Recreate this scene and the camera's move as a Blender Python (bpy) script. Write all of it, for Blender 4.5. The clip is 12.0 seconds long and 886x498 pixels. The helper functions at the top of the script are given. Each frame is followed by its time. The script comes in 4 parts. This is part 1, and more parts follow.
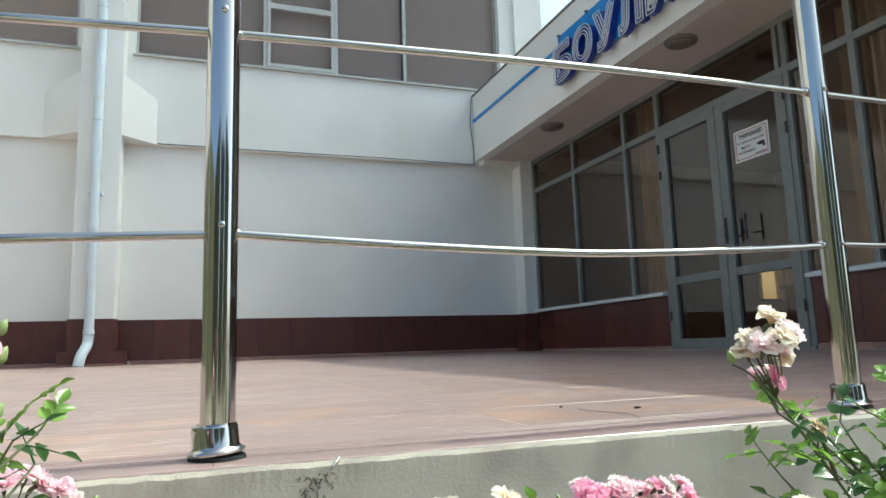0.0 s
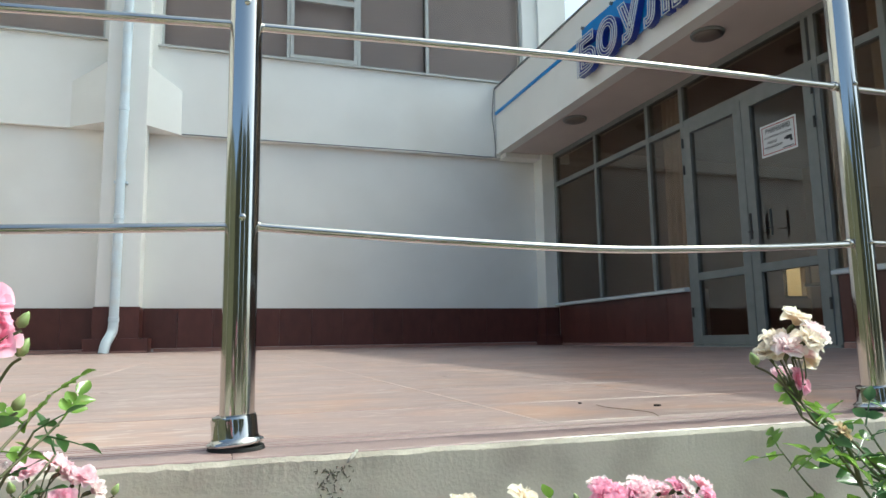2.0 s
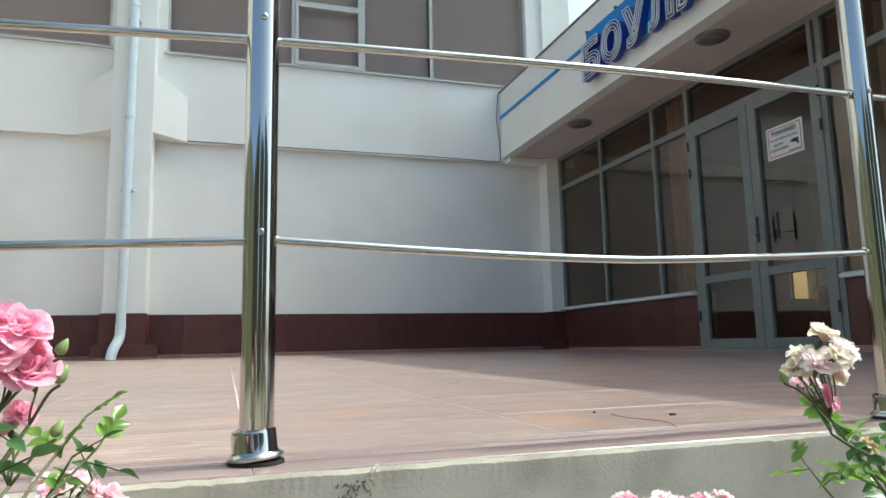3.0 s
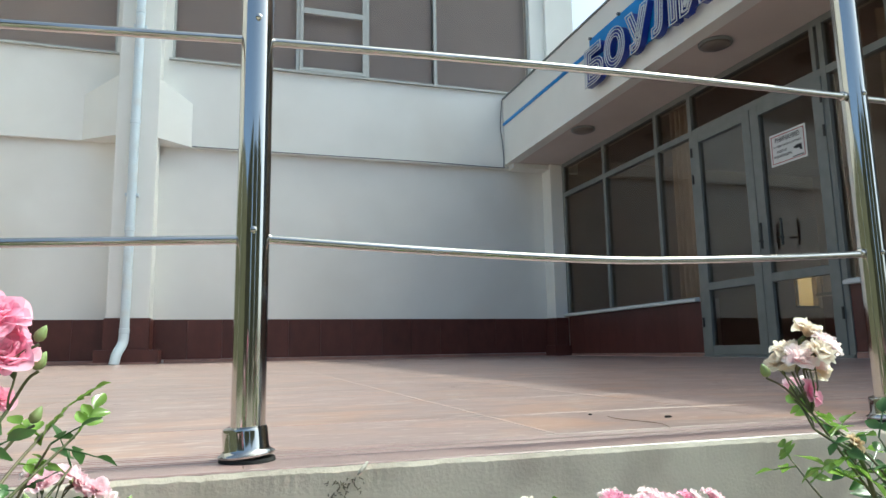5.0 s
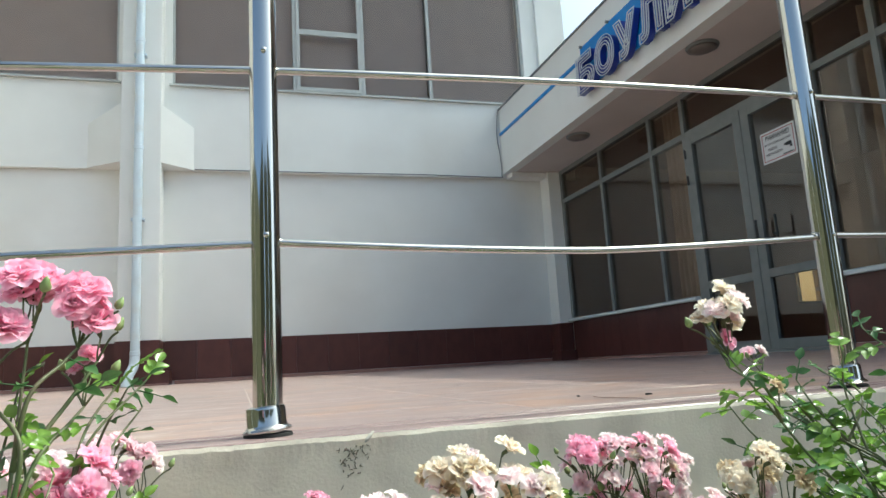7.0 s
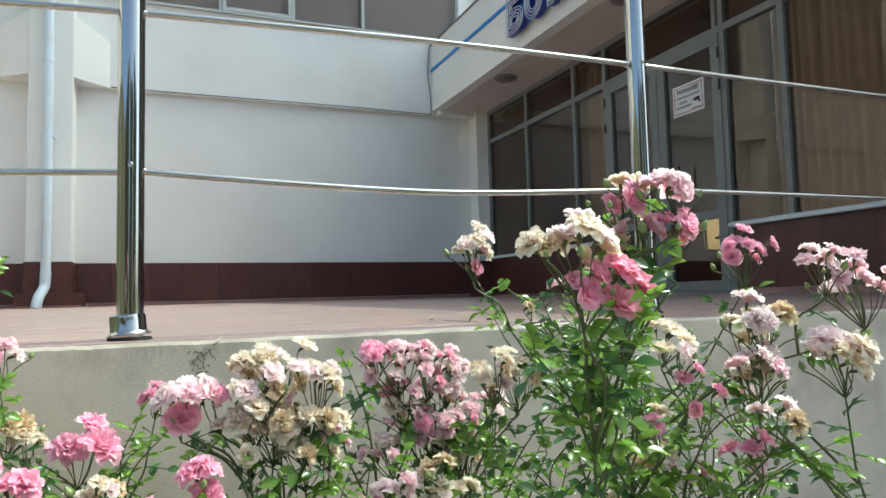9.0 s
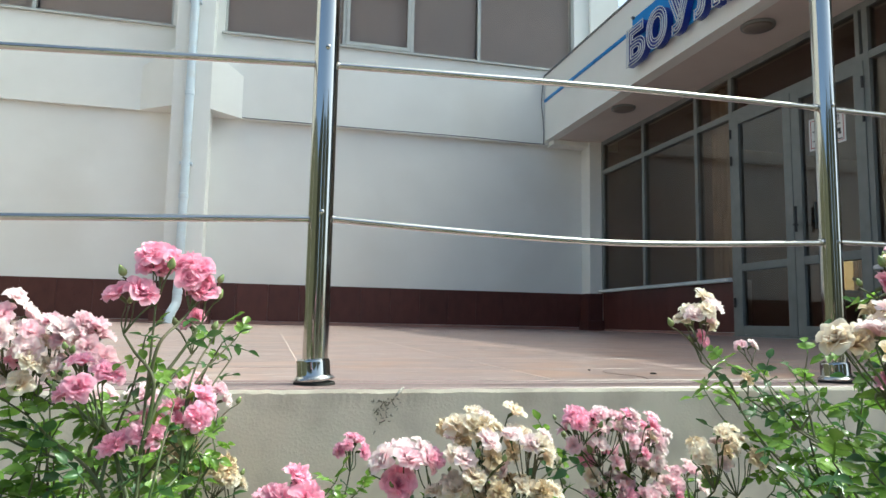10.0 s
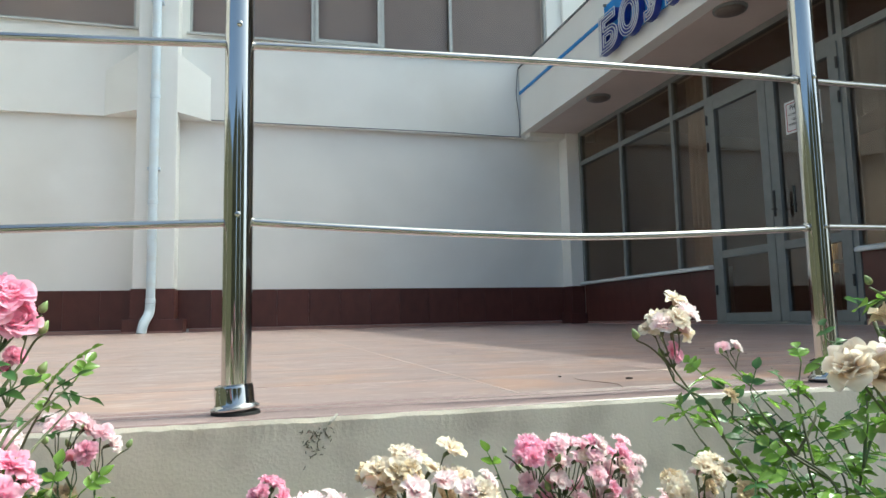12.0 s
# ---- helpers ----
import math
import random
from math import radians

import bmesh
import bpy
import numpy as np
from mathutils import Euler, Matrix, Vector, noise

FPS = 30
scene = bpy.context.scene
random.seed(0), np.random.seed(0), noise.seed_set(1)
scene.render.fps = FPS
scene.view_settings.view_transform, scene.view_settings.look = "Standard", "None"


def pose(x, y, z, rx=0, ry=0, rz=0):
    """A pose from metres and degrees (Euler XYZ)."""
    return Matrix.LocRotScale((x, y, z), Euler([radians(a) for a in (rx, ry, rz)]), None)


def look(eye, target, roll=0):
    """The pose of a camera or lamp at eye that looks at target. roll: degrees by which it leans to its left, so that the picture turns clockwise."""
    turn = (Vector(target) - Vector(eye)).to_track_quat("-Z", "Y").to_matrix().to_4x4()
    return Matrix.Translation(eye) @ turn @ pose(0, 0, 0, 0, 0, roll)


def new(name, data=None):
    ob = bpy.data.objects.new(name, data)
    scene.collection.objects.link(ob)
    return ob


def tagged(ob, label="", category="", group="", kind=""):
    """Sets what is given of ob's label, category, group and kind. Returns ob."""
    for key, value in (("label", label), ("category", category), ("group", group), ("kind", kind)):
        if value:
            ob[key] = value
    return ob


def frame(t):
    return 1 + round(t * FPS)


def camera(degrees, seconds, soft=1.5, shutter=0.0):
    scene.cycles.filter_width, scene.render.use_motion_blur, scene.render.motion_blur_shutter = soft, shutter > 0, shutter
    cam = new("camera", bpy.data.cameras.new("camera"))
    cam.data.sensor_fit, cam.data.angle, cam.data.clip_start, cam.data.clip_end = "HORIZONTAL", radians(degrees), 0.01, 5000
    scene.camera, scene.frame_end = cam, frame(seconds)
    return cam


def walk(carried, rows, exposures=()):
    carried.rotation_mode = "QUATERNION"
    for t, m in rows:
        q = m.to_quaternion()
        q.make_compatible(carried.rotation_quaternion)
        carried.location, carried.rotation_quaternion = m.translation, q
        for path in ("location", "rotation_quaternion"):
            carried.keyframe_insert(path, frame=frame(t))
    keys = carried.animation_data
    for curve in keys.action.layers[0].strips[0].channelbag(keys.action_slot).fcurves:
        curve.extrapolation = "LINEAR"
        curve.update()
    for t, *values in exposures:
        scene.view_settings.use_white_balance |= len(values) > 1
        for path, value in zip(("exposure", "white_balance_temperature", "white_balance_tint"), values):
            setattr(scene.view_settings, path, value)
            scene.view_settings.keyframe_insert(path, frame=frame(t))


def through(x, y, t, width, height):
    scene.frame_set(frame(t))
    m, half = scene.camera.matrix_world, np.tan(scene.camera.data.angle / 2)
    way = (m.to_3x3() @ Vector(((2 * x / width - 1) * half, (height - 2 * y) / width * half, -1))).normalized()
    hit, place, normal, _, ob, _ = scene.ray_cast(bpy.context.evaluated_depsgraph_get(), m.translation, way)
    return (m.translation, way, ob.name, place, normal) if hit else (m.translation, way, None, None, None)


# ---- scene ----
cam = camera(66.4, 12.0)
PATH = [
    (0, (-0.016, -0.789, 0.113), (0.658, 1.072, 0.403), -1.8),
    (0.5, (-0.016, -0.787, 0.113), (0.659, 1.073, 0.4), -1.4),
    (1, (-0.014, -0.786, 0.109), (0.665, 1.073, 0.394), -2.3),
    (1.5, (-0.011, -0.786, 0.108), (0.626, 1.091, 0.38), -1.8),
    (2, (-0.014, -0.787, 0.116), (0.603, 1.096, 0.385), -0.9),
    (2.5, (-0.021, -0.785, 0.121), (0.586, 1.1, 0.396), -1.8),
    (3, (-0.029, -0.784, 0.126), (0.576, 1.102, 0.407), -1.2),
    (3.2, (-0.041, -0.794, 0.121), (0.563, 1.092, 0.407), -1.7),
    (4.8, (-0.017, -0.792, 0.119), (0.573, 1.094, 0.425), -0.6),
    (5, (-0.016, -0.79, 0.117), (0.576, 1.097, 0.417), -1.0),
    (5.5, (-0.024, -0.79, 0.128), (0.569, 1.096, 0.43), -0.1),
    (6, (-0.027, -0.791, 0.129), (0.562, 1.095, 0.438), -0.3),
    (6.5, (-0.031, -0.798, 0.128), (0.552, 1.089, 0.444), 0.4),
    (7, (-0.03, -0.895, 0.078), (0.551, 0.989, 0.415), -3.4),
    (7.5, (-0.057, -0.987, 0.032), (0.595, 0.89, 0.258), -2.5),
    (7.7, (-0.064, -1.022, 0.019), (0.622, 0.85, 0.181), -2.9),
    (9.3, (0.06, -1.076, 0.073), (0.83, 0.765, 0.214), -1.3),
    (9.5, (0.021, -1.045, 0.086), (0.67, 0.838, 0.271), -0.3),
    (10, (-0.06, -1.018, 0.095), (0.423, 0.911, 0.314), 1.1),
    (10.5, (-0.082, -1.007, 0.098), (0.379, 0.921, 0.366), 0.1),
    (11, (-0.035, -0.896, 0.12), (0.428, 1.03, 0.395), -1.0),
    (11.5, (0.043, -0.851, 0.136), (0.463, 1.093, 0.341), -0.0),
    (12, (0.029, -0.909, 0.115), (0.559, 1.008, 0.325), -1.2),
]
walk(cam, [(t, look(eye, target, roll)) for t, eye, target, roll in PATH], [(0.0, 1.34, 5950, -13), (12.0, 1.34, 5950, -13)])


# ---- light ----
SUN = Vector((2.58, 0.06, 3.57)).normalized()
world = bpy.data.worlds.new("sky")
scene.world = world
world.use_nodes = True
wn = world.node_tree.nodes
sky = wn.new("ShaderNodeTexSky")
sky.sky_type, sky.sun_disc = "NISHITA", False
sky.sun_elevation = math.asin(SUN.z)
sky.sun_rotation = math.atan2(SUN.x, SUN.y)
sky.dust_density, sky.air_density, sky.ozone_density = 5.0, 0.45, 0.4
wn["Background"].inputs["Strength"].default_value = 0.15
world.node_tree.links.new(sky.outputs[0], wn["Background"].inputs["Color"])
sun = new("sun", bpy.data.lights.new("sun", "SUN"))
sun.data.energy, sun.data.angle, sun.data.color = 1.6, radians(0.6), (1.0, 0.94, 0.86)
sun.matrix_world = look(SUN * 30, (0, 0, 0))


# ---- materials ----
def material(name):
    m = bpy.data.materials.new(name)
    m.use_nodes = True
    return m, m.node_tree.nodes, m.node_tree.links, m.node_tree.nodes["Principled BSDF"]


def surface(name, a, b, scale=6.0, rough=0.6, metal=0.0, bump=0.0, fine=60.0, stretch=(1, 1, 1), spread=0.0, stain=None, stain_scale=1.2, spec=0.5, coords="Object"):
    """Two colours mixed by coarse noise, fine grain as relief, an optional stain, and a small difference from piece to piece."""
    m, n, l, p = material(name)
    tc, mp = n.new("ShaderNodeTexCoord"), n.new("ShaderNodeMapping")
    mp.inputs["Scale"].default_value = stretch
    info = n.new("ShaderNodeObjectInfo")
    add = n.new("ShaderNodeVectorMath")
    add.operation = "ADD"
    push = n.new("ShaderNodeMath")
    push.operation = "MULTIPLY"
    push.inputs[1].default_value = 37.0 if spread else 0.0
    l.new(info.outputs["Random"], push.inputs[0])
    l.new(tc.outputs[coords], add.inputs[0])
    l.new(push.outputs[0], add.inputs[1])
    l.new(add.outputs[0], mp.inputs["Vector"])
    noise_a = n.new("ShaderNodeTexNoise")
    noise_a.inputs["Scale"].default_value, noise_a.inputs["Detail"].default_value = scale, 6
    l.new(mp.outputs[0], noise_a.inputs["Vector"])
    ramp = n.new("ShaderNodeMapRange")
    ramp.inputs["From Min"].default_value, ramp.inputs["From Max"].default_value = 0.32, 0.68
    l.new(noise_a.outputs["Fac"], ramp.inputs["Value"])
    mix = n.new("ShaderNodeMix")
    mix.data_type = "RGBA"
    mix.inputs[6].default_value, mix.inputs[7].default_value = (*a, 1), (*b, 1)
    l.new(ramp.outputs[0], mix.inputs["Factor"])
    colour = mix.outputs[2]
    if stain:
        ns = n.new("ShaderNodeTexNoise")
        ns.inputs["Scale"].default_value, ns.inputs["Detail"].default_value = stain_scale, 9
        l.new(tc.outputs[coords], ns.inputs["Vector"])
        rs = n.new("ShaderNodeMapRange")
        rs.inputs["From Min"].default_value, rs.inputs["From Max"].default_value = 0.5, 0.75
        l.new(ns.outputs["Fac"], rs.inputs["Value"])
        ms = n.new("ShaderNodeMix")
        ms.data_type = "RGBA"
        ms.inputs[7].default_value = (*stain, 1)
        l.new(rs.outputs[0], ms.inputs["Factor"])
        l.new(colour, ms.inputs[6])
        colour = ms.outputs[2]
    if spread:
        hs = n.new("ShaderNodeHueSaturation")
        mv = n.new("ShaderNodeMapRange")
        mv.inputs["To Min"].default_value, mv.inputs["To Max"].default_value = 1 - spread, 1 + spread
        l.new(info.outputs["Random"], mv.inputs["Value"])
        l.new(mv.outputs[0], hs.inputs["Value"])
        l.new(colour, hs.inputs["Color"])
        colour = hs.outputs[0]
    l.new(colour, p.inputs["Base Color"])
    p.inputs["Metallic"].default_value = metal
    p.inputs["Specular IOR Level"].default_value = spec
    nb = n.new("ShaderNodeTexNoise")
    nb.inputs["Scale"].default_value, nb.inputs["Detail"].default_value = fine, 5
    l.new(mp.outputs[0], nb.inputs["Vector"])
    rr = n.new("ShaderNodeMapRange")
    rr.inputs["To Min"].default_value, rr.inputs["To Max"].default_value = max(0.03, rough - 0.06), min(1, rough + 0.06)
    l.new(nb.outputs["Fac"], rr.inputs["Value"])
    l.new(rr.outputs[0], p.inputs["Roughness"])
    if bump:
        bp = n.new("ShaderNodeBump")
        bp.inputs["Strength"].default_value, bp.inputs["Distance"].default_value = bump, 0.01
        l.new(nb.outputs["Fac"], bp.inputs["Height"])
        l.new(bp.outputs[0], p.inputs["Normal"])
    return m


def tinted_glass(name, tint, ior=1.5, rough=0.01, film=(1, 1, 1)):
    m, n, l, p = material(name)
    clear, gloss, mix, fr = n.new("ShaderNodeBsdfTransparent"), n.new("ShaderNodeBsdfGlossy"), n.new("ShaderNodeMixShader"), n.new("ShaderNodeFresnel")
    clear.inputs["Color"].default_value = (*tint, 1)
    gloss.inputs["Roughness"].default_value = rough
    gloss.inputs["Color"].default_value = (*film, 1)
    fr.inputs["IOR"].default_value = ior
    l.new(fr.outputs[0], mix.inputs[0])
    l.new(clear.outputs[0], mix.inputs[1])
    l.new(gloss.outputs[0], mix.inputs[2])
    l.new(mix.outputs[0], n["Material Output"].inputs["Surface"])
    return m


def thin(name, base, tip, through=0.35, rough=0.5, spread=0.15, veins=0.0):
    """Petals and leaves: colour from base to tip along the blade, some light let through, each blade a little different."""
    m, n, l, p = material(name)
    uv, sep, mix = n.new("ShaderNodeUVMap"), n.new("ShaderNodeSeparateXYZ"), n.new("ShaderNodeMix")
    uv.uv_map = "blade"
    mix.data_type = "RGBA"
    mix.inputs[6].default_value, mix.inputs[7].default_value = (*base, 1), (*tip, 1)
    l.new(uv.outputs[0], sep.inputs[0])
    tc, nz = n.new("ShaderNodeTexCoord"), n.new("ShaderNodeTexNoise")
    nz.inputs["Scale"].default_value = 160
    l.new(tc.outputs["Object"], nz.inputs["Vector"])
    ad = n.new("ShaderNodeMath")
    ad.operation = "MULTIPLY_ADD"
    ad.inputs[1].default_value, ad.inputs[2].default_value = 0.5, -0.25
    l.new(nz.outputs["Fac"], ad.inputs[0])
    sm = n.new("ShaderNodeMath")
    sm.use_clamp = True
    l.new(sep.outputs["Y"], sm.inputs[0])
    l.new(ad.outputs[0], sm.inputs[1])
    l.new(sm.outputs[0], mix.inputs["Factor"])
    geo, info = n.new("ShaderNodeNewGeometry"), n.new("ShaderNodeObjectInfo")
    s2 = n.new("ShaderNodeMath")
    l.new(geo.outputs["Random Per Island"], s2.inputs[0])
    l.new(info.outputs["Random"], s2.inputs[1])
    hs, mv = n.new("ShaderNodeHueSaturation"), n.new("ShaderNodeMapRange")
    mv.inputs["From Max"].default_value = 2.0
    mv.inputs["To Min"].default_value, mv.inputs["To Max"].default_value = 1 - spread, 1 + spread
    l.new(s2.outputs[0], mv.inputs["Value"])
    l.new(mv.outputs[0], hs.inputs["Value"])
    l.new(mix.outputs[2], hs.inputs["Color"])
    l.new(hs.outputs[0], p.inputs["Base Color"])
    p.inputs["Roughness"].default_value = rough
    tr, ms = n.new("ShaderNodeBsdfTranslucent"), n.new("ShaderNodeMixShader")
    ms.inputs[0].default_value = through
    l.new(hs.outputs[0], tr.inputs["Color"])
    l.new(p.outputs[0], ms.inputs[1])
    l.new(tr.outputs[0], ms.inputs[2])
    l.new(ms.outputs[0], n["Material Output"].inputs["Surface"])
    return m


def marbled(name):
    """Glazed stoneware with long wavering veins, warm patches and pale scuffs; each tile cut from another part of the pattern."""
    m, n, l, p = material(name)
    tc, info, add, push = n.new("ShaderNodeTexCoord"), n.new("ShaderNodeObjectInfo"), n.new("ShaderNodeVectorMath"), n.new("ShaderNodeMath")
    push.operation = "MULTIPLY"
    push.inputs[1].default_value = 53.0
    l.new(info.outputs["Random"], push.inputs[0])
    l.new(tc.outputs["Object"], add.inputs[0])
    l.new(push.outputs[0], add.inputs[1])

    def field(scale, stretch, detail=7, warp=0.0):
        mp, nz = n.new("ShaderNodeMapping"), n.new("ShaderNodeTexNoise")
        mp.inputs["Scale"].default_value = stretch
        nz.inputs["Scale"].default_value, nz.inputs["Detail"].default_value, nz.inputs["Distortion"].default_value = scale, detail, warp
        l.new(add.outputs[0], mp.inputs["Vector"])
        l.new(mp.outputs[0], nz.inputs["Vector"])
        return nz.outputs["Fac"]

    def blend(below, colour, fac, lo, hi, most=1.0):
        r, x = n.new("ShaderNodeMapRange"), n.new("ShaderNodeMix")
        r.inputs["From Min"].default_value, r.inputs["From Max"].default_value, r.inputs["To Max"].default_value = lo, hi, most
        x.data_type = "RGBA"
        l.new(fac, r.inputs["Value"])
        l.new(r.outputs[0], x.inputs["Factor"])
        if isinstance(below, tuple):
            x.inputs[6].default_value = (*below, 1)
        else:
            l.new(below, x.inputs[6])
        x.inputs[7].default_value = (*colour, 1)
        return x.outputs[2]

    c = blend((0.255, 0.178, 0.170), (0.325, 0.237, 0.225), field(3.0, (0.8, 3.6, 1), 8, 1.2), 0.38, 0.62)
    c = blend(c, (0.41, 0.245, 0.180), field(3.4, (1.2, 2.4, 1), 7, 0.8), 0.49, 0.66, 0.85)
    c = blend(c, (0.20, 0.138, 0.138), field(9.0, (1.0, 4.0, 1), 9, 2.0), 0.54, 0.72, 0.55)
    c = blend(c, (0.52, 0.43, 0.40), field(11.0, (0.9, 3.6, 1), 10, 2.6), 0.57, 0.66, 0.75)
    c = blend(c, (0.50, 0.42, 0.39), field(3.5, (1.0, 2.6, 1), 10, 3.4), 0.62, 0.65, 0.5)
    hs, mv = n.new("ShaderNodeHueSaturation"), n.new("ShaderNodeMapRange")
    mv.inputs["To Min"].default_value, mv.inputs["To Max"].default_value = 0.85, 1.02
    l.new(info.outputs["Random"], mv.inputs["Value"])
    l.new(mv.outputs[0], hs.inputs["Value"])
    l.new(c, hs.inputs["Color"])
    l.new(hs.outputs[0], p.inputs["Base Color"])
    rr = n.new("ShaderNodeMapRange")
    rr.inputs["To Min"].default_value, rr.inputs["To Max"].default_value = 0.22, 0.42
    l.new(field(5.0, (1, 2, 1)), rr.inputs["Value"])
    l.new(rr.outputs[0], p.inputs["Roughness"])
    bp = n.new("ShaderNodeBump")
    bp.inputs["Strength"].default_value, bp.inputs["Distance"].default_value = 0.05, 0.004
    l.new(field(30, (1, 3, 1)), bp.inputs["Height"])
    l.new(bp.outputs[0], p.inputs["Normal"])
    return m


plaster = surface("plaster", (0.85, 0.85, 0.82), (0.80, 0.80, 0.77), 1.3, 0.85, bump=0.12, fine=90, stain=(0.76, 0.75, 0.71), stain_scale=0.7)
# soffit colour: darker and pinker than the wall plaster
plaster_soffit = surface("pinkish soffit", (0.70, 0.62, 0.58), (0.63, 0.555, 0.52), 1.6, 0.8, bump=0.08, fine=70)
concrete = surface("concrete", (0.80, 0.72, 0.61), (0.70, 0.63, 0.53), 9.0, 0.9, bump=0.13, fine=240, stain=(0.56, 0.49, 0.415), stain_scale=9.0)
tile = marbled("marbled floor tile")
edge_tile = surface("edge tile", (0.31, 0.215, 0.205), (0.25, 0.175, 0.17), 6, 0.35, bump=0.1, fine=50, stretch=(1, 6, 1), spread=0.08)
added_wall_grey = surface("grey of the added wall", (0.46, 0.45, 0.43), (0.38, 0.375, 0.36), 1.5, 0.9, bump=0.2, fine=40)
roof_felt = surface("grey roofing felt", (0.16, 0.16, 0.165), (0.12, 0.12, 0.125), 6, 0.9, bump=0.2)
grout = surface("grout", (0.60, 0.51, 0.46), (0.52, 0.43, 0.39), 20, 0.9, bump=0.3)
skirting_tile = surface("skirting tile", (0.36, 0.21, 0.18), (0.27, 0.16, 0.145), 8, 0.4, spread=0.08)
brown_tile = surface("red-brown stone tile", (0.105, 0.036, 0.030), (0.075, 0.026, 0.023), 9, 0.30, bump=0.04, fine=120, stretch=(1, 1, 0.6), spread=0.12)
grout_pale = surface("pale mortar", (0.60, 0.56, 0.50), (0.48, 0.45, 0.40), 40, 0.95, bump=0.5, fine=90)
hedge = surface("dark clipped hedge", (0.105, 0.105, 0.06), (0.035, 0.04, 0.024), 2.5, 0.9, bump=0.8, fine=18)
steel = surface("polished steel", (0.56, 0.545, 0.525), (0.50, 0.49, 0.47), 14, 0.09, metal=1.0, bump=0.02, fine=30, stretch=(1, 1, 0.1))
alu = surface("grey painted aluminium", (0.215, 0.225, 0.22), (0.185, 0.195, 0.19), 10, 0.42, bump=0.02)
alu_light = surface("pale painted aluminium", (0.52, 0.53, 0.51), (0.46, 0.47, 0.45), 10, 0.45)
sill_paint = surface("white sill", (0.72, 0.74, 0.76), (0.64, 0.66, 0.68), 6, 0.45)
pipe_paint = surface("white enamelled pipe", (0.66, 0.75, 0.82), (0.61, 0.70, 0.77), 5, 0.3, stain=(0.6, 0.62, 0.62), stain_scale=4)
glass = tinted_glass("bronze tinted glass", (0.82, 0.76, 0.70), 1.95, film=(0.95, 0.80, 0.68))
glass_up = tinted_glass("brown film glass", (0.86, 0.80, 0.76), ior=1.35)
glass_door = tinted_glass("door glass", (0.88, 0.83, 0.78), 1.95, film=(0.95, 0.90, 0.84))
blind = surface("roller blind", (0.66, 0.61, 0.57), (0.61, 0.56, 0.525), 4, 0.9)
curtain_mat = surface("brown curtain cloth", (0.46, 0.37, 0.28), (0.37, 0.30, 0.225), 8, 0.9, bump=0.1, fine=200)
interior = surface("interior paint", (0.40, 0.34, 0.295), (0.33, 0.28, 0.24), 2, 0.9)
interior_floor = surface("interior floor", (0.20, 0.14, 0.11), (0.16, 0.11, 0.09), 3, 0.4)
black = surface("black plastic", (0.02, 0.02, 0.02), (0.03, 0.03, 0.03), 20, 0.5)
rubber = surface("black rubber", (0.012, 0.012, 0.012), (0.02, 0.02, 0.02), 30, 0.9)
blue_panel = surface("azure panel", (0.025, 0.27, 0.70), (0.02, 0.22, 0.60), 5, 0.35)
blue_letter = surface("dark blue letter", (0.02, 0.035, 0.26), (0.025, 0.05, 0.32), 8, 0.35)
neon = surface("white neon tube", (0.78, 0.80, 0.82), (0.70, 0.72, 0.76), 8, 0.25)
cable_mat = surface("grey cable", (0.22, 0.23, 0.24), (0.17, 0.18, 0.19), 15, 0.6)
lamp_glass = surface("lamp diffuser", (0.22, 0.185, 0.17), (0.18, 0.15, 0.135), 6, 0.4)
paper = surface("white paper", (0.78, 0.78, 0.78), (0.74, 0.74, 0.74), 5, 0.6)
ink = surface("black ink", (0.03, 0.03, 0.035), (0.04, 0.04, 0.045), 5, 0.7)
red_ink = surface("red ink", (0.42, 0.06, 0.06), (0.36, 0.05, 0.05), 5, 0.7)
soil = surface("soil", (0.31, 0.275, 0.23), (0.21, 0.185, 0.155), 9, 0.95, bump=0.8, fine=40, stain=(0.05, 0.075, 0.025), stain_scale=2.0)
dead = surface("dry root", (0.20, 0.15, 0.10), (0.12, 0.09, 0.06), 60, 0.9)
moss = surface("dark lichen stain", (0.16, 0.14, 0.10), (0.24, 0.21, 0.16), 60, 0.95, bump=0.5)
bud_mat = surface("green bud", (0.20, 0.30, 0.09), (0.25, 0.28, 0.12), 60, 0.5)
stem_mat = surface("rose stem", (0.075, 0.12, 0.035), (0.105, 0.09, 0.045), 30, 0.5, bump=0.1)
petal_pink = thin("pink petal", (0.94, 0.33, 0.54), (0.97, 0.62, 0.76), 0.52, spread=0.12)
petal_deep = thin("deep pink petal", (0.89, 0.29, 0.46), (0.95, 0.56, 0.69), 0.52, spread=0.12)
petal_pale = thin("pale pink petal", (0.96, 0.66, 0.73), (0.98, 0.91, 0.91), 0.52, spread=0.10)
petal_blush = thin("blush petal", (0.96, 0.53, 0.65), (0.97, 0.80, 0.85), 0.52, spread=0.10)
petal_cream = thin("cream petal", (0.88, 0.70, 0.50), (0.92, 0.86, 0.77), 0.52, spread=0.10)
petal_dry = thin("withered petal", (0.58, 0.40, 0.23), (0.80, 0.67, 0.48), 0.3, rough=0.8, spread=0.2)
leaf_mat = thin("rose leaf", (0.16, 0.285, 0.045), (0.26, 0.42, 0.08), 0.44, rough=0.24, spread=0.35)
leaf_dark = thin("dark rose leaf", (0.06, 0.14, 0.045), (0.095, 0.20, 0.06), 0.35, rough=0.28, spread=0.35)


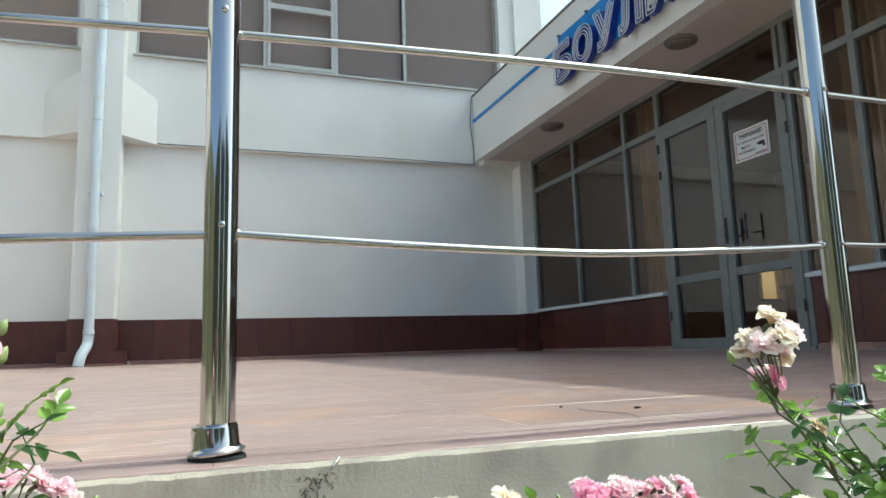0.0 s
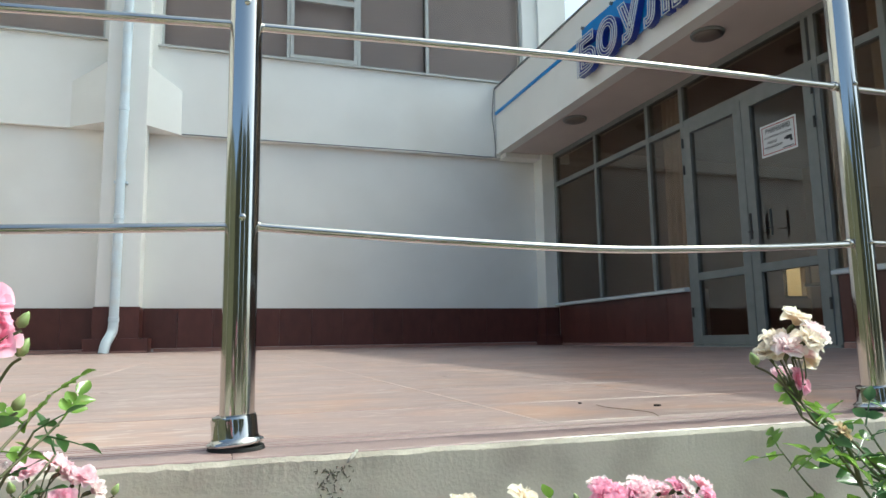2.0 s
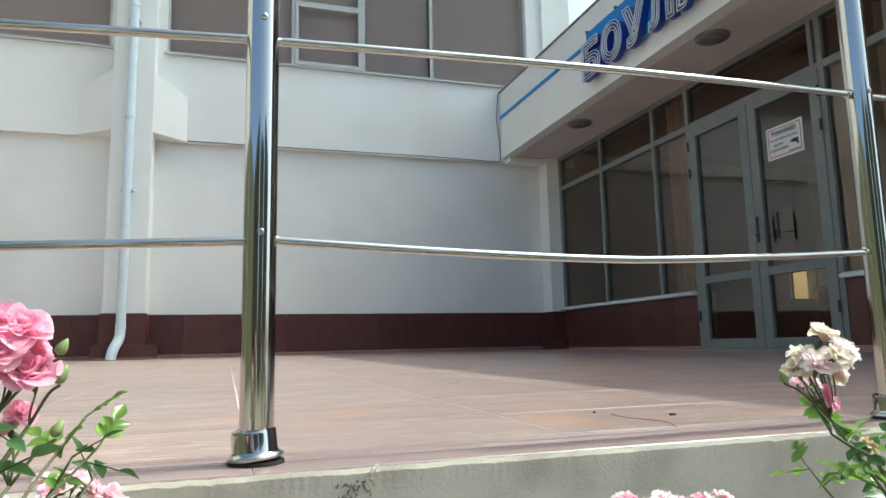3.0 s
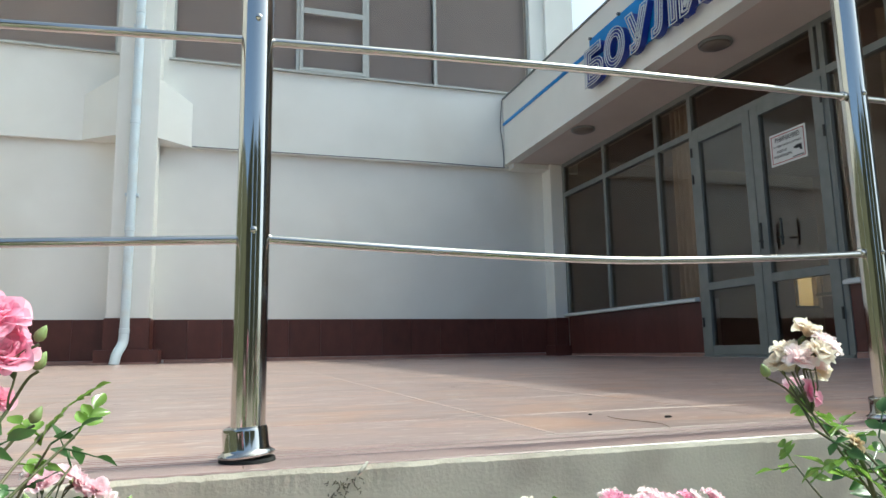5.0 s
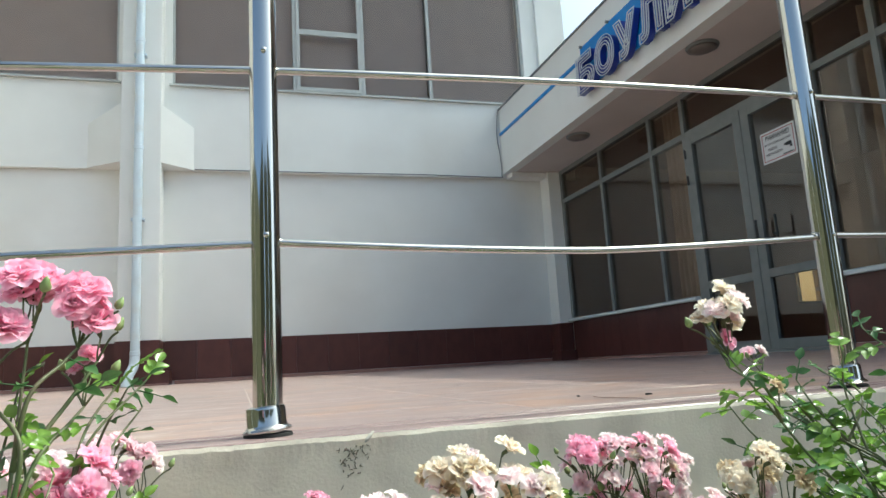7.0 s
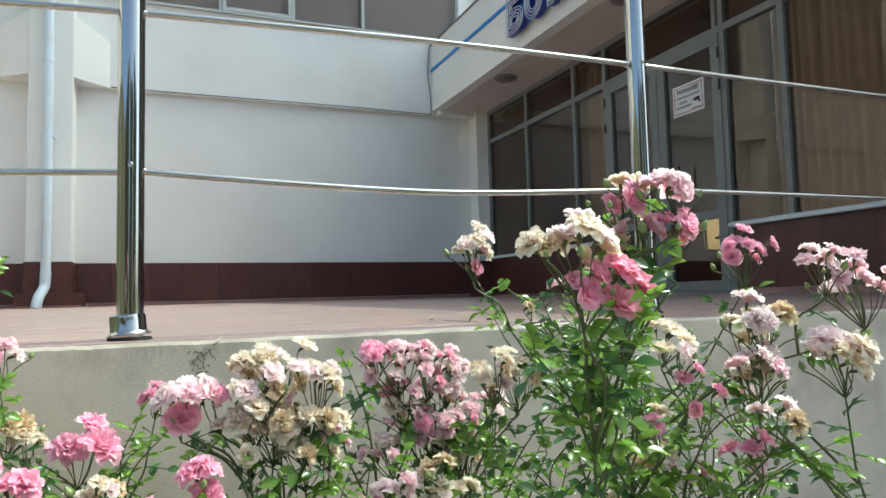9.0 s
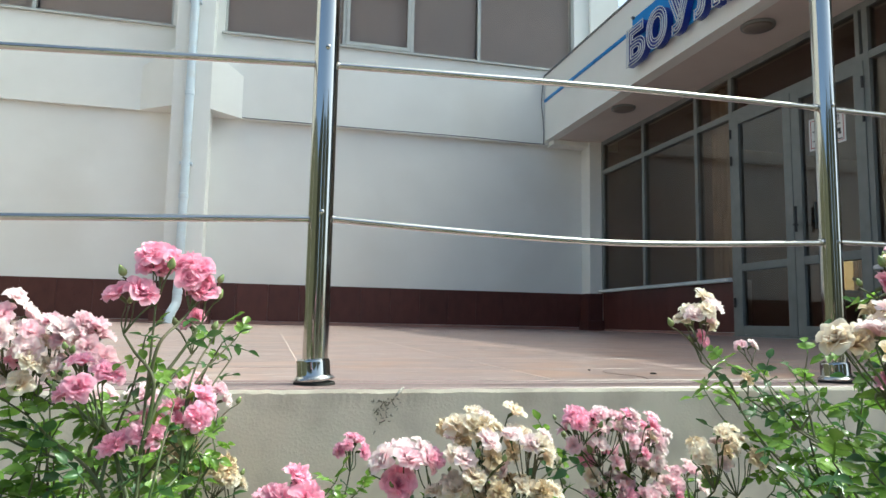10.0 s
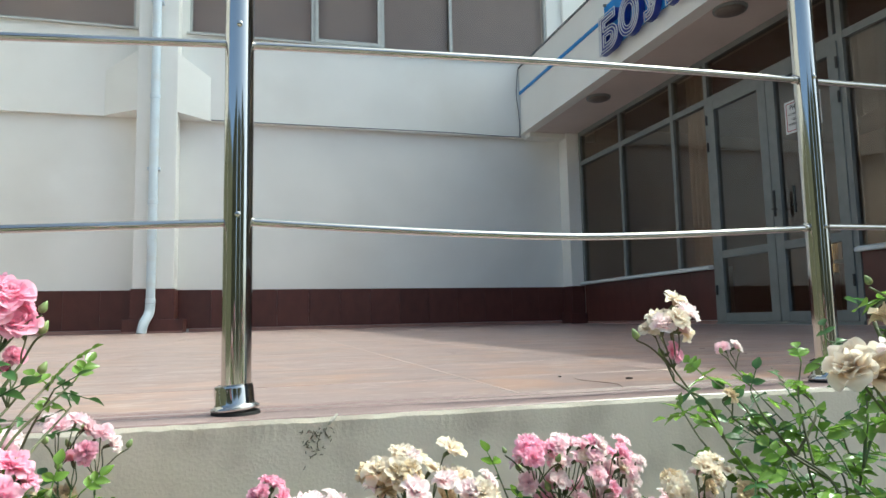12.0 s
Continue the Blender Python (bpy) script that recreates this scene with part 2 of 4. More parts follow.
# ---- mesh helpers ----
def finish(name, bm, mat, smooth=False):
    me = bpy.data.meshes.new(name)
    bmesh.ops.recalc_face_normals(bm, faces=bm.faces)
    bm.to_mesh(me)
    bm.free()
    me.materials.append(mat)
    if smooth:
        for f in me.polygons:
            f.use_smooth = True
    return me


def part(name, bm, mat, parent=None, label="", smooth=False):
    ob = new(name, finish(name, bm, mat, smooth))
    ob.parent = parent
    return tagged(ob, label)


def group_of(name, at=(0, 0, 0)):
    ob = new(name)
    ob.location = at
    ob.empty_display_size = 0.1
    return ob


def boxes(*spans, bevel=0.0):
    """One bmesh of boxes, each (x0, x1, y0, y1, z0, z1)."""
    bm = bmesh.new()
    for x0, x1, y0, y1, z0, z1 in spans:
        v = [bm.verts.new(p) for p in ((x0, y0, z0), (x1, y0, z0), (x1, y1, z0), (x0, y1, z0), (x0, y0, z1), (x1, y0, z1), (x1, y1, z1), (x0, y1, z1))]
        for f in ((0, 3, 2, 1), (4, 5, 6, 7), (0, 1, 5, 4), (1, 2, 6, 5), (2, 3, 7, 6), (3, 0, 4, 7)):
            bm.faces.new([v[i] for i in f])
    if bevel:
        bmesh.ops.bevel(bm, geom=bm.edges[:], offset=bevel, segments=2, affect="EDGES", profile=0.7)
    return bm


def prism(outline, z0, z1, bevel=0.0):
    """A plan outline, counter-clockwise, raised from z0 to z1 (each a number or one per corner)."""
    bm = bmesh.new()
    n = len(outline)
    lo = z0 if isinstance(z0, (list, tuple)) else [z0] * n
    hi = z1 if isinstance(z1, (list, tuple)) else [z1] * n
    a = [bm.verts.new((x, y, lo[i])) for i, (x, y) in enumerate(outline)]
    b = [bm.verts.new((x, y, hi[i])) for i, (x, y) in enumerate(outline)]
    bm.faces.new(a[::-1])
    bm.faces.new(b)
    for i in range(n):
        j = (i + 1) % n
        bm.faces.new((a[i], a[j], b[j], b[i]))
    if bevel:
        bmesh.ops.bevel(bm, geom=bm.edges[:], offset=bevel, segments=2, affect="EDGES")
    return bm


def tube(points, radii, sides=12, bm=None, caps=True):
    """A round bar swept along points; radii one number or one per point."""
    bm = bm or bmesh.new()
    pts = [Vector(p) for p in points]
    rad = radii if isinstance(radii, (list, tuple)) else [radii] * len(pts)
    rings, side = [], None
    for i, p in enumerate(pts):
        d = (pts[min(i + 1, len(pts) - 1)] - pts[max(i - 1, 0)]).normalized()
        if side is None:
            side = d.orthogonal().normalized()
        side = (side - d * side.dot(d)).normalized()
        up = d.cross(side)
        rings.append([bm.verts.new(p + rad[i] * (math.cos(a) * side + math.sin(a) * up)) for a in (2 * math.pi * k / sides for k in range(sides))])
    for r, s in zip(rings, rings[1:]):
        for k in range(sides):
            bm.faces.new((r[k], r[(k + 1) % sides], s[(k + 1) % sides], s[k]))
    if caps:
        bm.faces.new(rings[0][::-1])
        bm.faces.new(rings[-1])
    return bm


def lathe(profile, at, sides=32):
    """A turned body on a vertical axis: (radius, height) pairs."""
    bm = bmesh.new()
    rings = [[bm.verts.new((at[0] + r * math.cos(a), at[1] + r * math.sin(a), at[2] + z)) for a in (2 * math.pi * k / sides for k in range(sides))] for r, z in profile]
    for r, s in zip(rings, rings[1:]):
        for k in range(sides):
            bm.faces.new((r[k], r[(k + 1) % sides], s[(k + 1) % sides], s[k]))
    bm.faces.new(rings[0][::-1])
    bm.faces.new(rings[-1])
    return bm


def smooth_path(points, steps=8):
    """Catmull-Rom through the points."""
    p = [Vector(q) for q in points]
    p = [2 * p[0] - p[1]] + p + [2 * p[-1] - p[-2]]
    out = []
    for i in range(1, len(p) - 2):
        for k in range(steps):
            t = k / steps
            out.append(0.5 * (2 * p[i] + (p[i + 1] - p[i - 1]) * t + (2 * p[i - 1] - 5 * p[i] + 4 * p[i + 1] - p[i + 2]) * t * t + (3 * p[i] - p[i - 1] - 3 * p[i + 1] + p[i + 2]) * t**3))
    return out + [p[-2]]


def structure(name, bm, mat, label, category, smooth=False):
    return tagged(part(name, bm, mat, smooth=smooth), label, category, kind="structure")


# ---- the plan, in metres ----
WALL_UP, WALL_LOW = 7.66, 7.72      # planes of the plastered wall above and below its ledge
LEDGE = 2.615
GLAZED = 4.33                       # outer plane of the glazed front
SOFFIT = 2.657
EDGE = -0.066                       # front edge of the terrace
SLOPE = 0.005                       # the terrace falls gently to its edge
BED = -0.46


def fascia_x(y):
    return 3.556


# ground: one sheet of soil that reaches the horizon
bm = bmesh.new()
bmesh.ops.create_grid(bm, x_segments=60, y_segments=60, size=3.0)
for v in bm.verts:
    v.co.z = BED + 0.02 * noise.noise(v.co * 5) + 0.008 * noise.noise(v.co * 23)
outer = [bm.verts.new((sx * 400, sy * 400, BED)) for sx, sy in ((-1, -1), (1, -1), (1, 1), (-1, 1))]
edges = [[v for v in bm.verts if v not in outer and abs(v.co.y + 3) < 1e-4], [v for v in bm.verts if v not in outer and abs(v.co.x - 3) < 1e-4],
         [v for v in bm.verts if v not in outer and abs(v.co.y - 3) < 1e-4], [v for v in bm.verts if v not in outer and abs(v.co.x + 3) < 1e-4]]
for k, side in enumerate(edges):
    axis = 0 if k % 2 == 0 else 1
    side.sort(key=lambda v: v.co[axis], reverse=k in (2, 3))
    bm.faces.new([*side[::-1], outer[k], outer[(k + 1) % 4]])
structure("ground", bm, soil, "dry grey-brown garden soil with green patches", "ground")

# terrace body
structure("terrace_body", prism([(-6, EDGE), (GLAZED + 0.3, EDGE), (GLAZED + 0.3, 8.2), (-6, 8.2)], BED - 0.2, [-0.016, -0.016, 0.016, 0.016], bevel=0.004), concrete,
          "rough grey concrete terrace base with a worn top edge", "terrace")

# plastered wall: below the ledge, and above it with its window openings
structure("wall_north_lower", boxes((-6, 4.33, WALL_LOW, WALL_LOW + 0.4, 0, LEDGE)), plaster, "white plastered lower wall of the building", "wall")
W1, W2, WL0, WL1 = -0.795, 4.01, -4.6, -1.41
WZ0, WZ1 = 3.725, 5.75
structure("wall_north_upper", boxes(
    (-6, 4.69, WALL_UP, WALL_UP + 0.46, LEDGE, WZ0), (-6, WL0, WALL_UP, WALL_UP + 0.46, WZ0, WZ1), (WL1, W1, WALL_UP, WALL_UP + 0.46, WZ0, WZ1),
    (W2, 4.69, WALL_UP, WALL_UP + 0.46, WZ0, WZ1), (-6, 4.69, WALL_UP, WALL_UP + 0.46, WZ1, 7.2)), plaster, "white plastered upper wall with wide windows", "wall")
structure("corner_strip", boxes((4.245, 4.695, WALL_UP - 0.05, WALL_UP - 0.002, 3.62, 7.19), bevel=0.008), plaster, "slightly raised white plaster strip at the building corner", "trim")
structure("wall_east_upper", boxes((4.2, 4.69, WALL_UP + 0.46, 14.0, 3.0, 7.2)), plaster, "white plastered side wall of the upper storey", "wall")
# eaves are out of view, added to keep sun off the pilaster
structure("roof_slab", boxes((-6.2, 5.6, WALL_UP - 0.50, 14.0, 7.2, 7.4)), plaster, "flat white roof with unseen eaves added to shade the pilaster", "roof")
# added wall, never in view: its grey sets pane reflections and bounced light
structure("wall_west", boxes((-6.4, -6, -0.1, 8.2, BED, 7.2)), added_wall_grey, "unseen grey wall added to close the terrace and shape reflections", "wall")

# added out of view so the lower door panes reflect something dark
structure("hedge_terrace", boxes((-5.9, -5.3, 0.3, 7.4, 0.0, 2.0)), hedge, "unseen dark hedge added to darken reflections in the lower panes", "hedge")

# unseen hedges added behind the camera; they give the steel dark reflections
structure("hedge_south", boxes((-9, -2.2, -9.5, -8.5, BED, 3.4), (-1.2, 2.6, -9.5, -8.5, BED, 3.0), (3.4, 9, -9.5, -8.5, BED, 3.6)), hedge, "unseen dark hedge added behind the camera for reflections", "hedge")
structure("hedge_west", boxes((-9.5, -8.5, -8.5, -0.2, BED, 3.0)), hedge, "unseen dark hedge added behind the camera for reflections", "hedge")

# pilaster with flared shoulders above the ledge
PX0, PX1, PY = -1.325, -0.885, 7.36
structure("pilaster", boxes((PX0, PX1, PY, WALL_LOW, 0, 7.2), bevel=0.012), plaster, "white plastered pilaster", "pilaster")
structure("pilaster_shoulder", prism([(PX0 - 0.40, WALL_UP), (PX0, PY + 0.003), (PX0, WALL_UP)], LEDGE, [3.16, 3.33, 3.33]), plaster, "white flared shoulder beside the pilaster", "pilaster")
structure("pilaster_shoulder", prism([(PX1, PY + 0.003), (PX1 + 0.35, WALL_UP), (PX1, WALL_UP)], LEDGE, [3.33, 3.16, 3.33]), plaster, "white flared shoulder beside the pilaster", "pilaster")
structure("ledge_trim", boxes((-6, PX0 - 0.40, WALL_UP - 0.012, WALL_UP + 0.05, LEDGE - 0.009, LEDGE), (PX1 + 0.35, 3.556, WALL_UP - 0.012, WALL_UP + 0.05, LEDGE - 0.009, LEDGE)), plaster, "thin plaster drip edge", "trim")

# corner column and the lintel that it carries
structure("corner_column", boxes((4.145, 4.326, 7.46, WALL_LOW, 0, 2.664), bevel=0.008), plaster, "white plastered corner column", "column")
structure("lintel", boxes((3.62, 4.326, 7.500, WALL_LOW, 2.595, 2.665), bevel=0.015), plaster, "white lintel under the canopy", "lintel")


def window(name, x0, x1, z0, z1, uprights, casement=None, label=""):
    """Aluminium window in the upper wall; uprights: centre lines of its mullions; casement: an opening sash."""
    y = WALL_UP + 0.035
    w = tagged(group_of(name, (x0, y, z0)), label, "window", kind="structure")
    inv = Matrix.Translation((-x0, -y, -z0))
    f = 0.03

    def add(n, bm, mat, lab=""):
        bm.transform(inv)
        return part(n, bm, mat, w, lab)

    add("window_frame", boxes((x0, x1, y, y + 0.06, z0, z0 + f), (x0, x1, y, y + 0.06, z1 - f, z1), (x0, x0 + f, y, y + 0.06, z0 + f, z1 - f), (x1 - f, x1, y, y + 0.06, z0 + f, z1 - f)), alu_light)
    add("window_sill", prism([(x0 - 0.03, WALL_UP - 0.045), (x1 + 0.03, WALL_UP - 0.045), (x1 + 0.03, y), (x0 - 0.03, y)], [z0 - 0.03] * 4, [z0 - 0.012, z0 - 0.012, z0 - 0.002, z0 - 0.002]), alu_light, "pale metal sill")
    edges = [x0 + f] + sorted(uprights) + [x1 - f]
    for u in uprights:
        add("mullion", boxes((u - 0.021, u + 0.021, y, y + 0.06, z0 + f, z1 - f)), alu_light)
    for a, b in zip(edges, edges[1:]):
        add("pane", boxes((a, b, y + 0.028, y + 0.034, z0 + f, z1 - f)), glass_up)
        add("roller_blind", boxes((a - 0.02, b + 0.02, y + 0.14, y + 0.145, z0, z1)), blind, "grey-brown drawn blind")
    if casement:
        a, b, zt = casement
        add("sash", boxes((a, b, y - 0.012, y + 0.02, z0 + f, z0 + f + 0.05), (a, a + 0.045, y - 0.012, y + 0.02, z0 + f + 0.05, z1 - f), (b - 0.045, b, y - 0.012, y + 0.02, z0 + f + 0.05, z1 - f), (a + 0.045, b - 0.045, y - 0.012, y + 0.02, zt, zt + 0.075)), alu_light, "pale opening sash")
    return w


window("window_1", W1, W2, WZ0, WZ1, (0.713, 1.635, 2.585), (0.738, 1.61, 4.555), "wide upper window with brown blinds and pale mullions")
window("window_2", WL0, WL1, WZ0, WZ1, (-2.98,), None, "upper window with brown blinds beside the pilaster")

# canopy: sloping-backed fascia, soffit, roof
YA, YB2 = 7.655, -1.6


def top_z(y):
    return 3.605


bm = bmesh.new()
cols = []
for k in range(25):
    y = YA + (YB2 - YA) * k / 24
    x = fascia_x(y)
    cols.append([bm.verts.new(p) for p in ((x, y, 2.665), (x + 0.14, y, 2.665), (x + 0.14, y, top_z(y)), (x, y, top_z(y)))])
for a, b in zip(cols, cols[1:]):
    for i in range(4):
        bm.faces.new((a[i], b[i], b[(i + 1) % 4], a[(i + 1) % 4]))
bm.faces.new(cols[0])
bm.faces.new(cols[-1][::-1])
structure("canopy_fascia", bm, plaster, "white painted canopy fascia", "canopy")
bm = bmesh.new()
cols = []
for k in range(25):
    y = YA + (YB2 - YA) * k / 24
    x, z = fascia_x(y), top_z(y)
    cols.append([bm.verts.new(p) for p in ((x - 0.018, y, z + 0.001), (x + 0.16, y, z + 0.001), (x + 0.16, y, z + 0.02), (x - 0.018, y, z + 0.02))])
for a, b in zip(cols, cols[1:]):
    for i in range(4):
        bm.faces.new((a[i], b[i], b[(i + 1) % 4], a[(i + 1) % 4]))
bm.faces.new(cols[0])
bm.faces.new(cols[-1][::-1])
structure("canopy_cap", bm, cable_mat, "thin grey metal cap on the canopy", "trim")
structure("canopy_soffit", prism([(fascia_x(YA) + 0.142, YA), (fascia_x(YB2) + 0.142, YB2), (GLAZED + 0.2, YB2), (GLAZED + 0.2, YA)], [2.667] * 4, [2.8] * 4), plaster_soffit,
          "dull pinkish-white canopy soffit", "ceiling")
structure("canopy_roof", boxes((3.7, 9.2, YB2, 7.64, 3.2, 3.35)), roof_felt, "flat grey roof over the glazed hall", "roof")


def ceiling_lamp(x, y):
    z = 2.667
    t = tagged(group_of("ceiling_lamp", (x, y, z)), "round unlit flush lamp on the canopy soffit", "lamp", "canopy lamps")
    part("base", lathe([(0.135, -0.022), (0.14, -0.012), (0.14, 0.006)], (0, 0, 0)), alu, t, smooth=True)
    part("diffuser", lathe([(0.02, -0.054), (0.07, -0.049), (0.105, -0.037), (0.122, -0.0215)], (0, 0, 0)), lamp_glass, t, smooth=True)


ceiling_lamp(3.855, 5.993)
ceiling_lamp(3.837, 3.681)

# ---- glazed front ----
TR0, TR1 = 2.195, 2.255        # transom
SILL = 0.605
G = GLAZED


def mullion(y, z0, z1, w=0.05, name="mullion"):
    return boxes((G - 0.012, G + 0.07, y - w / 2, y + w / 2, z0, z1), bevel=0.003)


front = tagged(group_of("window_3", (G, 6.2, 0)), "tall bronze-tinted glazed front in grey aluminium frames", "window", kind="structure")


def put(n, bm, mat, parent, lab=""):
    bm.transform(Matrix.Translation(-parent.location))
    return part(n, bm, mat, parent, lab)


D0, D1, DM = 4.675, 3.115, 3.885    # door: jambs and meeting line
UPS_LEFT = (7.425, 6.36, 5.28)
UPS_RIGHT = (2.515, 1.43, 0.35, -0.73)
put("head_frame", boxes((G - 0.010, G + 0.068, YB2, 7.45, SOFFIT - 0.045, SOFFIT + 0.012)), alu, front)
put("transom", boxes((G - 0.009, G + 0.067, YB2, 7.45, TR0, TR1)), alu, front)
for y in UPS_LEFT + UPS_RIGHT:
    put("mullion", mullion(y, SILL - 0.02, SOFFIT - 0.045), alu, front)
for y in (D0 + 0.025, D1 - 0.025):
    put("mullion", mullion(y, 0.0, SOFFIT - 0.045), alu, front)
put("mullion", mullion(DM - 0.72, TR1, SOFFIT - 0.045, 0.04), alu, front)
stops = sorted((7.425, 6.36, 5.28, D0 + 0.025), reverse=True)
for a, b in zip(stops, stops[1:]):
    put("pane", boxes((G + 0.02, G + 0.026, b, a, SILL, TR0)), glass, front)
    put("pane", boxes((G + 0.02, G + 0.026, b, a, TR1, SOFFIT - 0.045)), glass, front)
put("pane", boxes((G + 0.02, G + 0.026, D1, D0, TR1, SOFFIT - 0.045)), glass, front)
stops = [D1 - 0.025, *UPS_RIGHT, YB2]
for a, b in zip(stops, stops[1:]):
    put("pane", boxes((G + 0.02, G + 0.026, b, a, SILL, TR0)), glass, front)
    put("pane", boxes((G + 0.02, G + 0.026, b, a, TR1, SOFFIT - 0.045)), glass, front)
for a, b in ((7.44, D0 + 0.052), (D1 - 0.052, YB2)):
    put("window_sill", prism([(G - 0.075, b), (G - 0.013, b), (G - 0.013, a), (G - 0.075, a)], [SILL - 0.05] * 4, [SILL - 0.022, SILL - 0.004, SILL - 0.004, SILL - 0.022], bevel=0.004), sill_paint, front, "white metal sill")
structure("wall_below_glazing", boxes((G + 0.012, G + 0.2, D0 + 0.05, 7.72, 0, SILL - 0.021), (G + 0.012, G + 0.2, YB2, D1 - 0.05, -0.4, SILL - 0.021)), plaster, "low wall under the glazing", "wall")

# interior of the hall, dark behind the glass
structure("hall_floor", boxes((G + 0.1, 9.0, YB2, 7.7, -0.06, 0.02)), interior_floor, "dark floor inside the hall", "floor")
structure("hall_wall_back", boxes((9.0, 9.2, YB2, 7.7, 0, 3.2)), interior, "dim brown wall inside the hall", "wall")
structure("hall_wall_north", boxes((G + 0.2, 9.2, 7.72, 7.9, 0, 0.70), (G + 0.2, 9.2, 7.72, 7.9, 1.32, 3.2), (G + 0.2, 8.45, 7.72, 7.9, 0.70, 1.32), (8.98, 9.2, 7.72, 7.9, 0.70, 1.32)), interior, "dim brown wall inside the hall", "wall")
structure("hall_wall_south", boxes((G, 9.2, YB2 - 0.2, YB2, -0.4, 3.2)), plaster, "end wall of the hall", "wall")
structure("hall_ceiling", boxes((G + 0.21, 9.0, YB2, 7.7, 2.83, 2.9)), interior, "dim ceiling inside the hall", "ceiling")


def curtain(y0, y1, x, z0=0.08, z1=2.62, waves=9, deep=0.035):
    bm = bmesh.new()
    n = waves * 8
    rows = []
    for z in (z0, (z0 + z1) / 2, z1):
        rows.append([[bm.verts.new((x + off + deep * math.sin(2 * math.pi * waves * k / n + 0.7 * math.sin(k * 0.21)) * (1.15 - 0.3 * (z / z1)), y0 + (y1 - y0) * k / n, z)) for k in range(n + 1)] for off in (0, 0.004)])
    for a, b in zip(rows, rows[1:]):
        for s in (0, 1):
            for k in range(n):
                bm.faces.new((a[s][k], a[s][k + 1], b[s][k + 1], b[s][k]))
    c = part("curtain", bm, curtain_mat, smooth=True)
    return tagged(c, "brown pleated curtain hanging behind tinted glass", "curtain", "hall curtains")


curtain(4.78, 5.20, G + 0.14, waves=5)
curtain(1.47, 2.48, G + 0.15, waves=11)
curtain(0.40, 1.40, G + 0.24, waves=11)
curtain(2.55, 2.80, G + 0.25, waves=3)

# counter seen through the door, and an added amber opening for the yellow glow
ct = tagged(group_of("counter", (6.4, 3.6, 0.02)), "dark wooden counter inside the hall", "counter")
part("body", boxes((-0.3, 0.3, -1.6, 1.4, 0, 0.62), bevel=0.01), interior_floor, ct)
part("worktop", boxes((-0.34, 0.34, -1.64, 1.44, 0.622, 0.66), bevel=0.006), alu, ct)
amber = tinted_glass("amber glass", (0.46, 0.31, 0.13))
glow_opening = tagged(group_of("window_4", (8.45, 7.78, 0.70)), "added opening with amber-tinted glass, standing in for a yellow glow", "window", kind="structure")
put("pane", boxes((8.45, 9.06, 7.80, 7.806, 0.70, 1.32)), amber, glow_opening)
put("window_frame", boxes((8.45, 8.98, 7.78, 7.83, 0.70, 0.74), (8.45, 8.98, 7.78, 7.83, 1.28, 1.32), (8.56, 8.58, 7.782, 7.828, 0.74, 1.28)), alu, glow_opening)


def door_leaf(y0, y1, handle_side, name):
    """One glazed aluminium leaf, hinged on the jamb away from handle_side."""
    x0, x1 = G - 0.022, G + 0.04
    z0, z1, st = 0.045, TR0 - 0.005, 0.095
    d = tagged(group_of(name, (x0, y0, z0)), "closed grey aluminium door leaf with tinted glass", "door", "entrance doors", "structure")
    a, b = min(y0, y1), max(y0, y1)
    put("stile", boxes((x0, x1, a, a + st, z0, z1), bevel=0.004), alu, d)
    put("stile", boxes((x0, x1, b - st, b, z0, z1), bevel=0.004), alu, d)
    put("rail", boxes((x0 + 0.001, x1 - 0.001, a + st, b - st, z0, z0 + 0.085), bevel=0.004), alu, d)
    put("rail", boxes((x0 + 0.001, x1 - 0.001, a + st, b - st, 0.65, 0.722), bevel=0.004), alu, d)
    put("rail", boxes((x0 + 0.001, x1 - 0.001, a + st, b - st, z1 - 0.085, z1), bevel=0.004), alu, d)
    put("pane", boxes((G + 0.006, G + 0.012, a + st, b - st, z0 + 0.085, 0.65)), glass_door, d)
    put("pane", boxes((G + 0.006, G + 0.012, a + st, b - st, 0.722, z1 - 0.085)), glass_door, d)
    yh = DM - 0.088 if handle_side > 0 else DM - 0.312
    yr = yh + 0.045
    put("handle", tube([(x0 - 0.06, yh, 0.93), (x0 - 0.06, yh, 1.15)], 0.011, 14), black, d, "black bar handle")
    bm = tube([(x0 - 0.06, yh, 1.0), (x0 - 0.045, yr, 1.0), (x0, yr, 1.0)], 0.008, 10)
    put("bracket", bm, black, d)
    yj = y0
    for z in (0.35, 1.75, 2.02):
        put("hinge", tube([(x0 - 0.012, yj, z - 0.045), (x0 - 0.012, yj, z + 0.045)], 0.010, 10), black, d)
    return d


door_leaf(D0, DM + 0.004, 1, "door_1")
door_leaf(D1, DM - 0.004, -1, "door_2")
structure("threshold", boxes((G - 0.03, G + 0.12, D1 - 0.05, D0 + 0.05, 0.012, 0.042)), alu, "grey metal door threshold", "threshold")


# panes mirror on their outer face alone; the other faces are clear
clear_side, cn, cl, _ = material("clear glass side")
cl.new(cn.new("ShaderNodeBsdfTransparent").outputs[0], cn["Material Output"].inputs["Surface"])
for o in [q for q in bpy.data.objects if q.name.split(".")[0] == "pane"]:
    outward = Vector((-1, 0, 0)) if o.parent.name.startswith(("window_3", "door")) else Vector((0, -1, 0))
    o.data.materials.append(clear_side)
    for f in o.data.polygons:
        f.material_index = 0 if f.normal.dot(outward) > 0.9 else 1


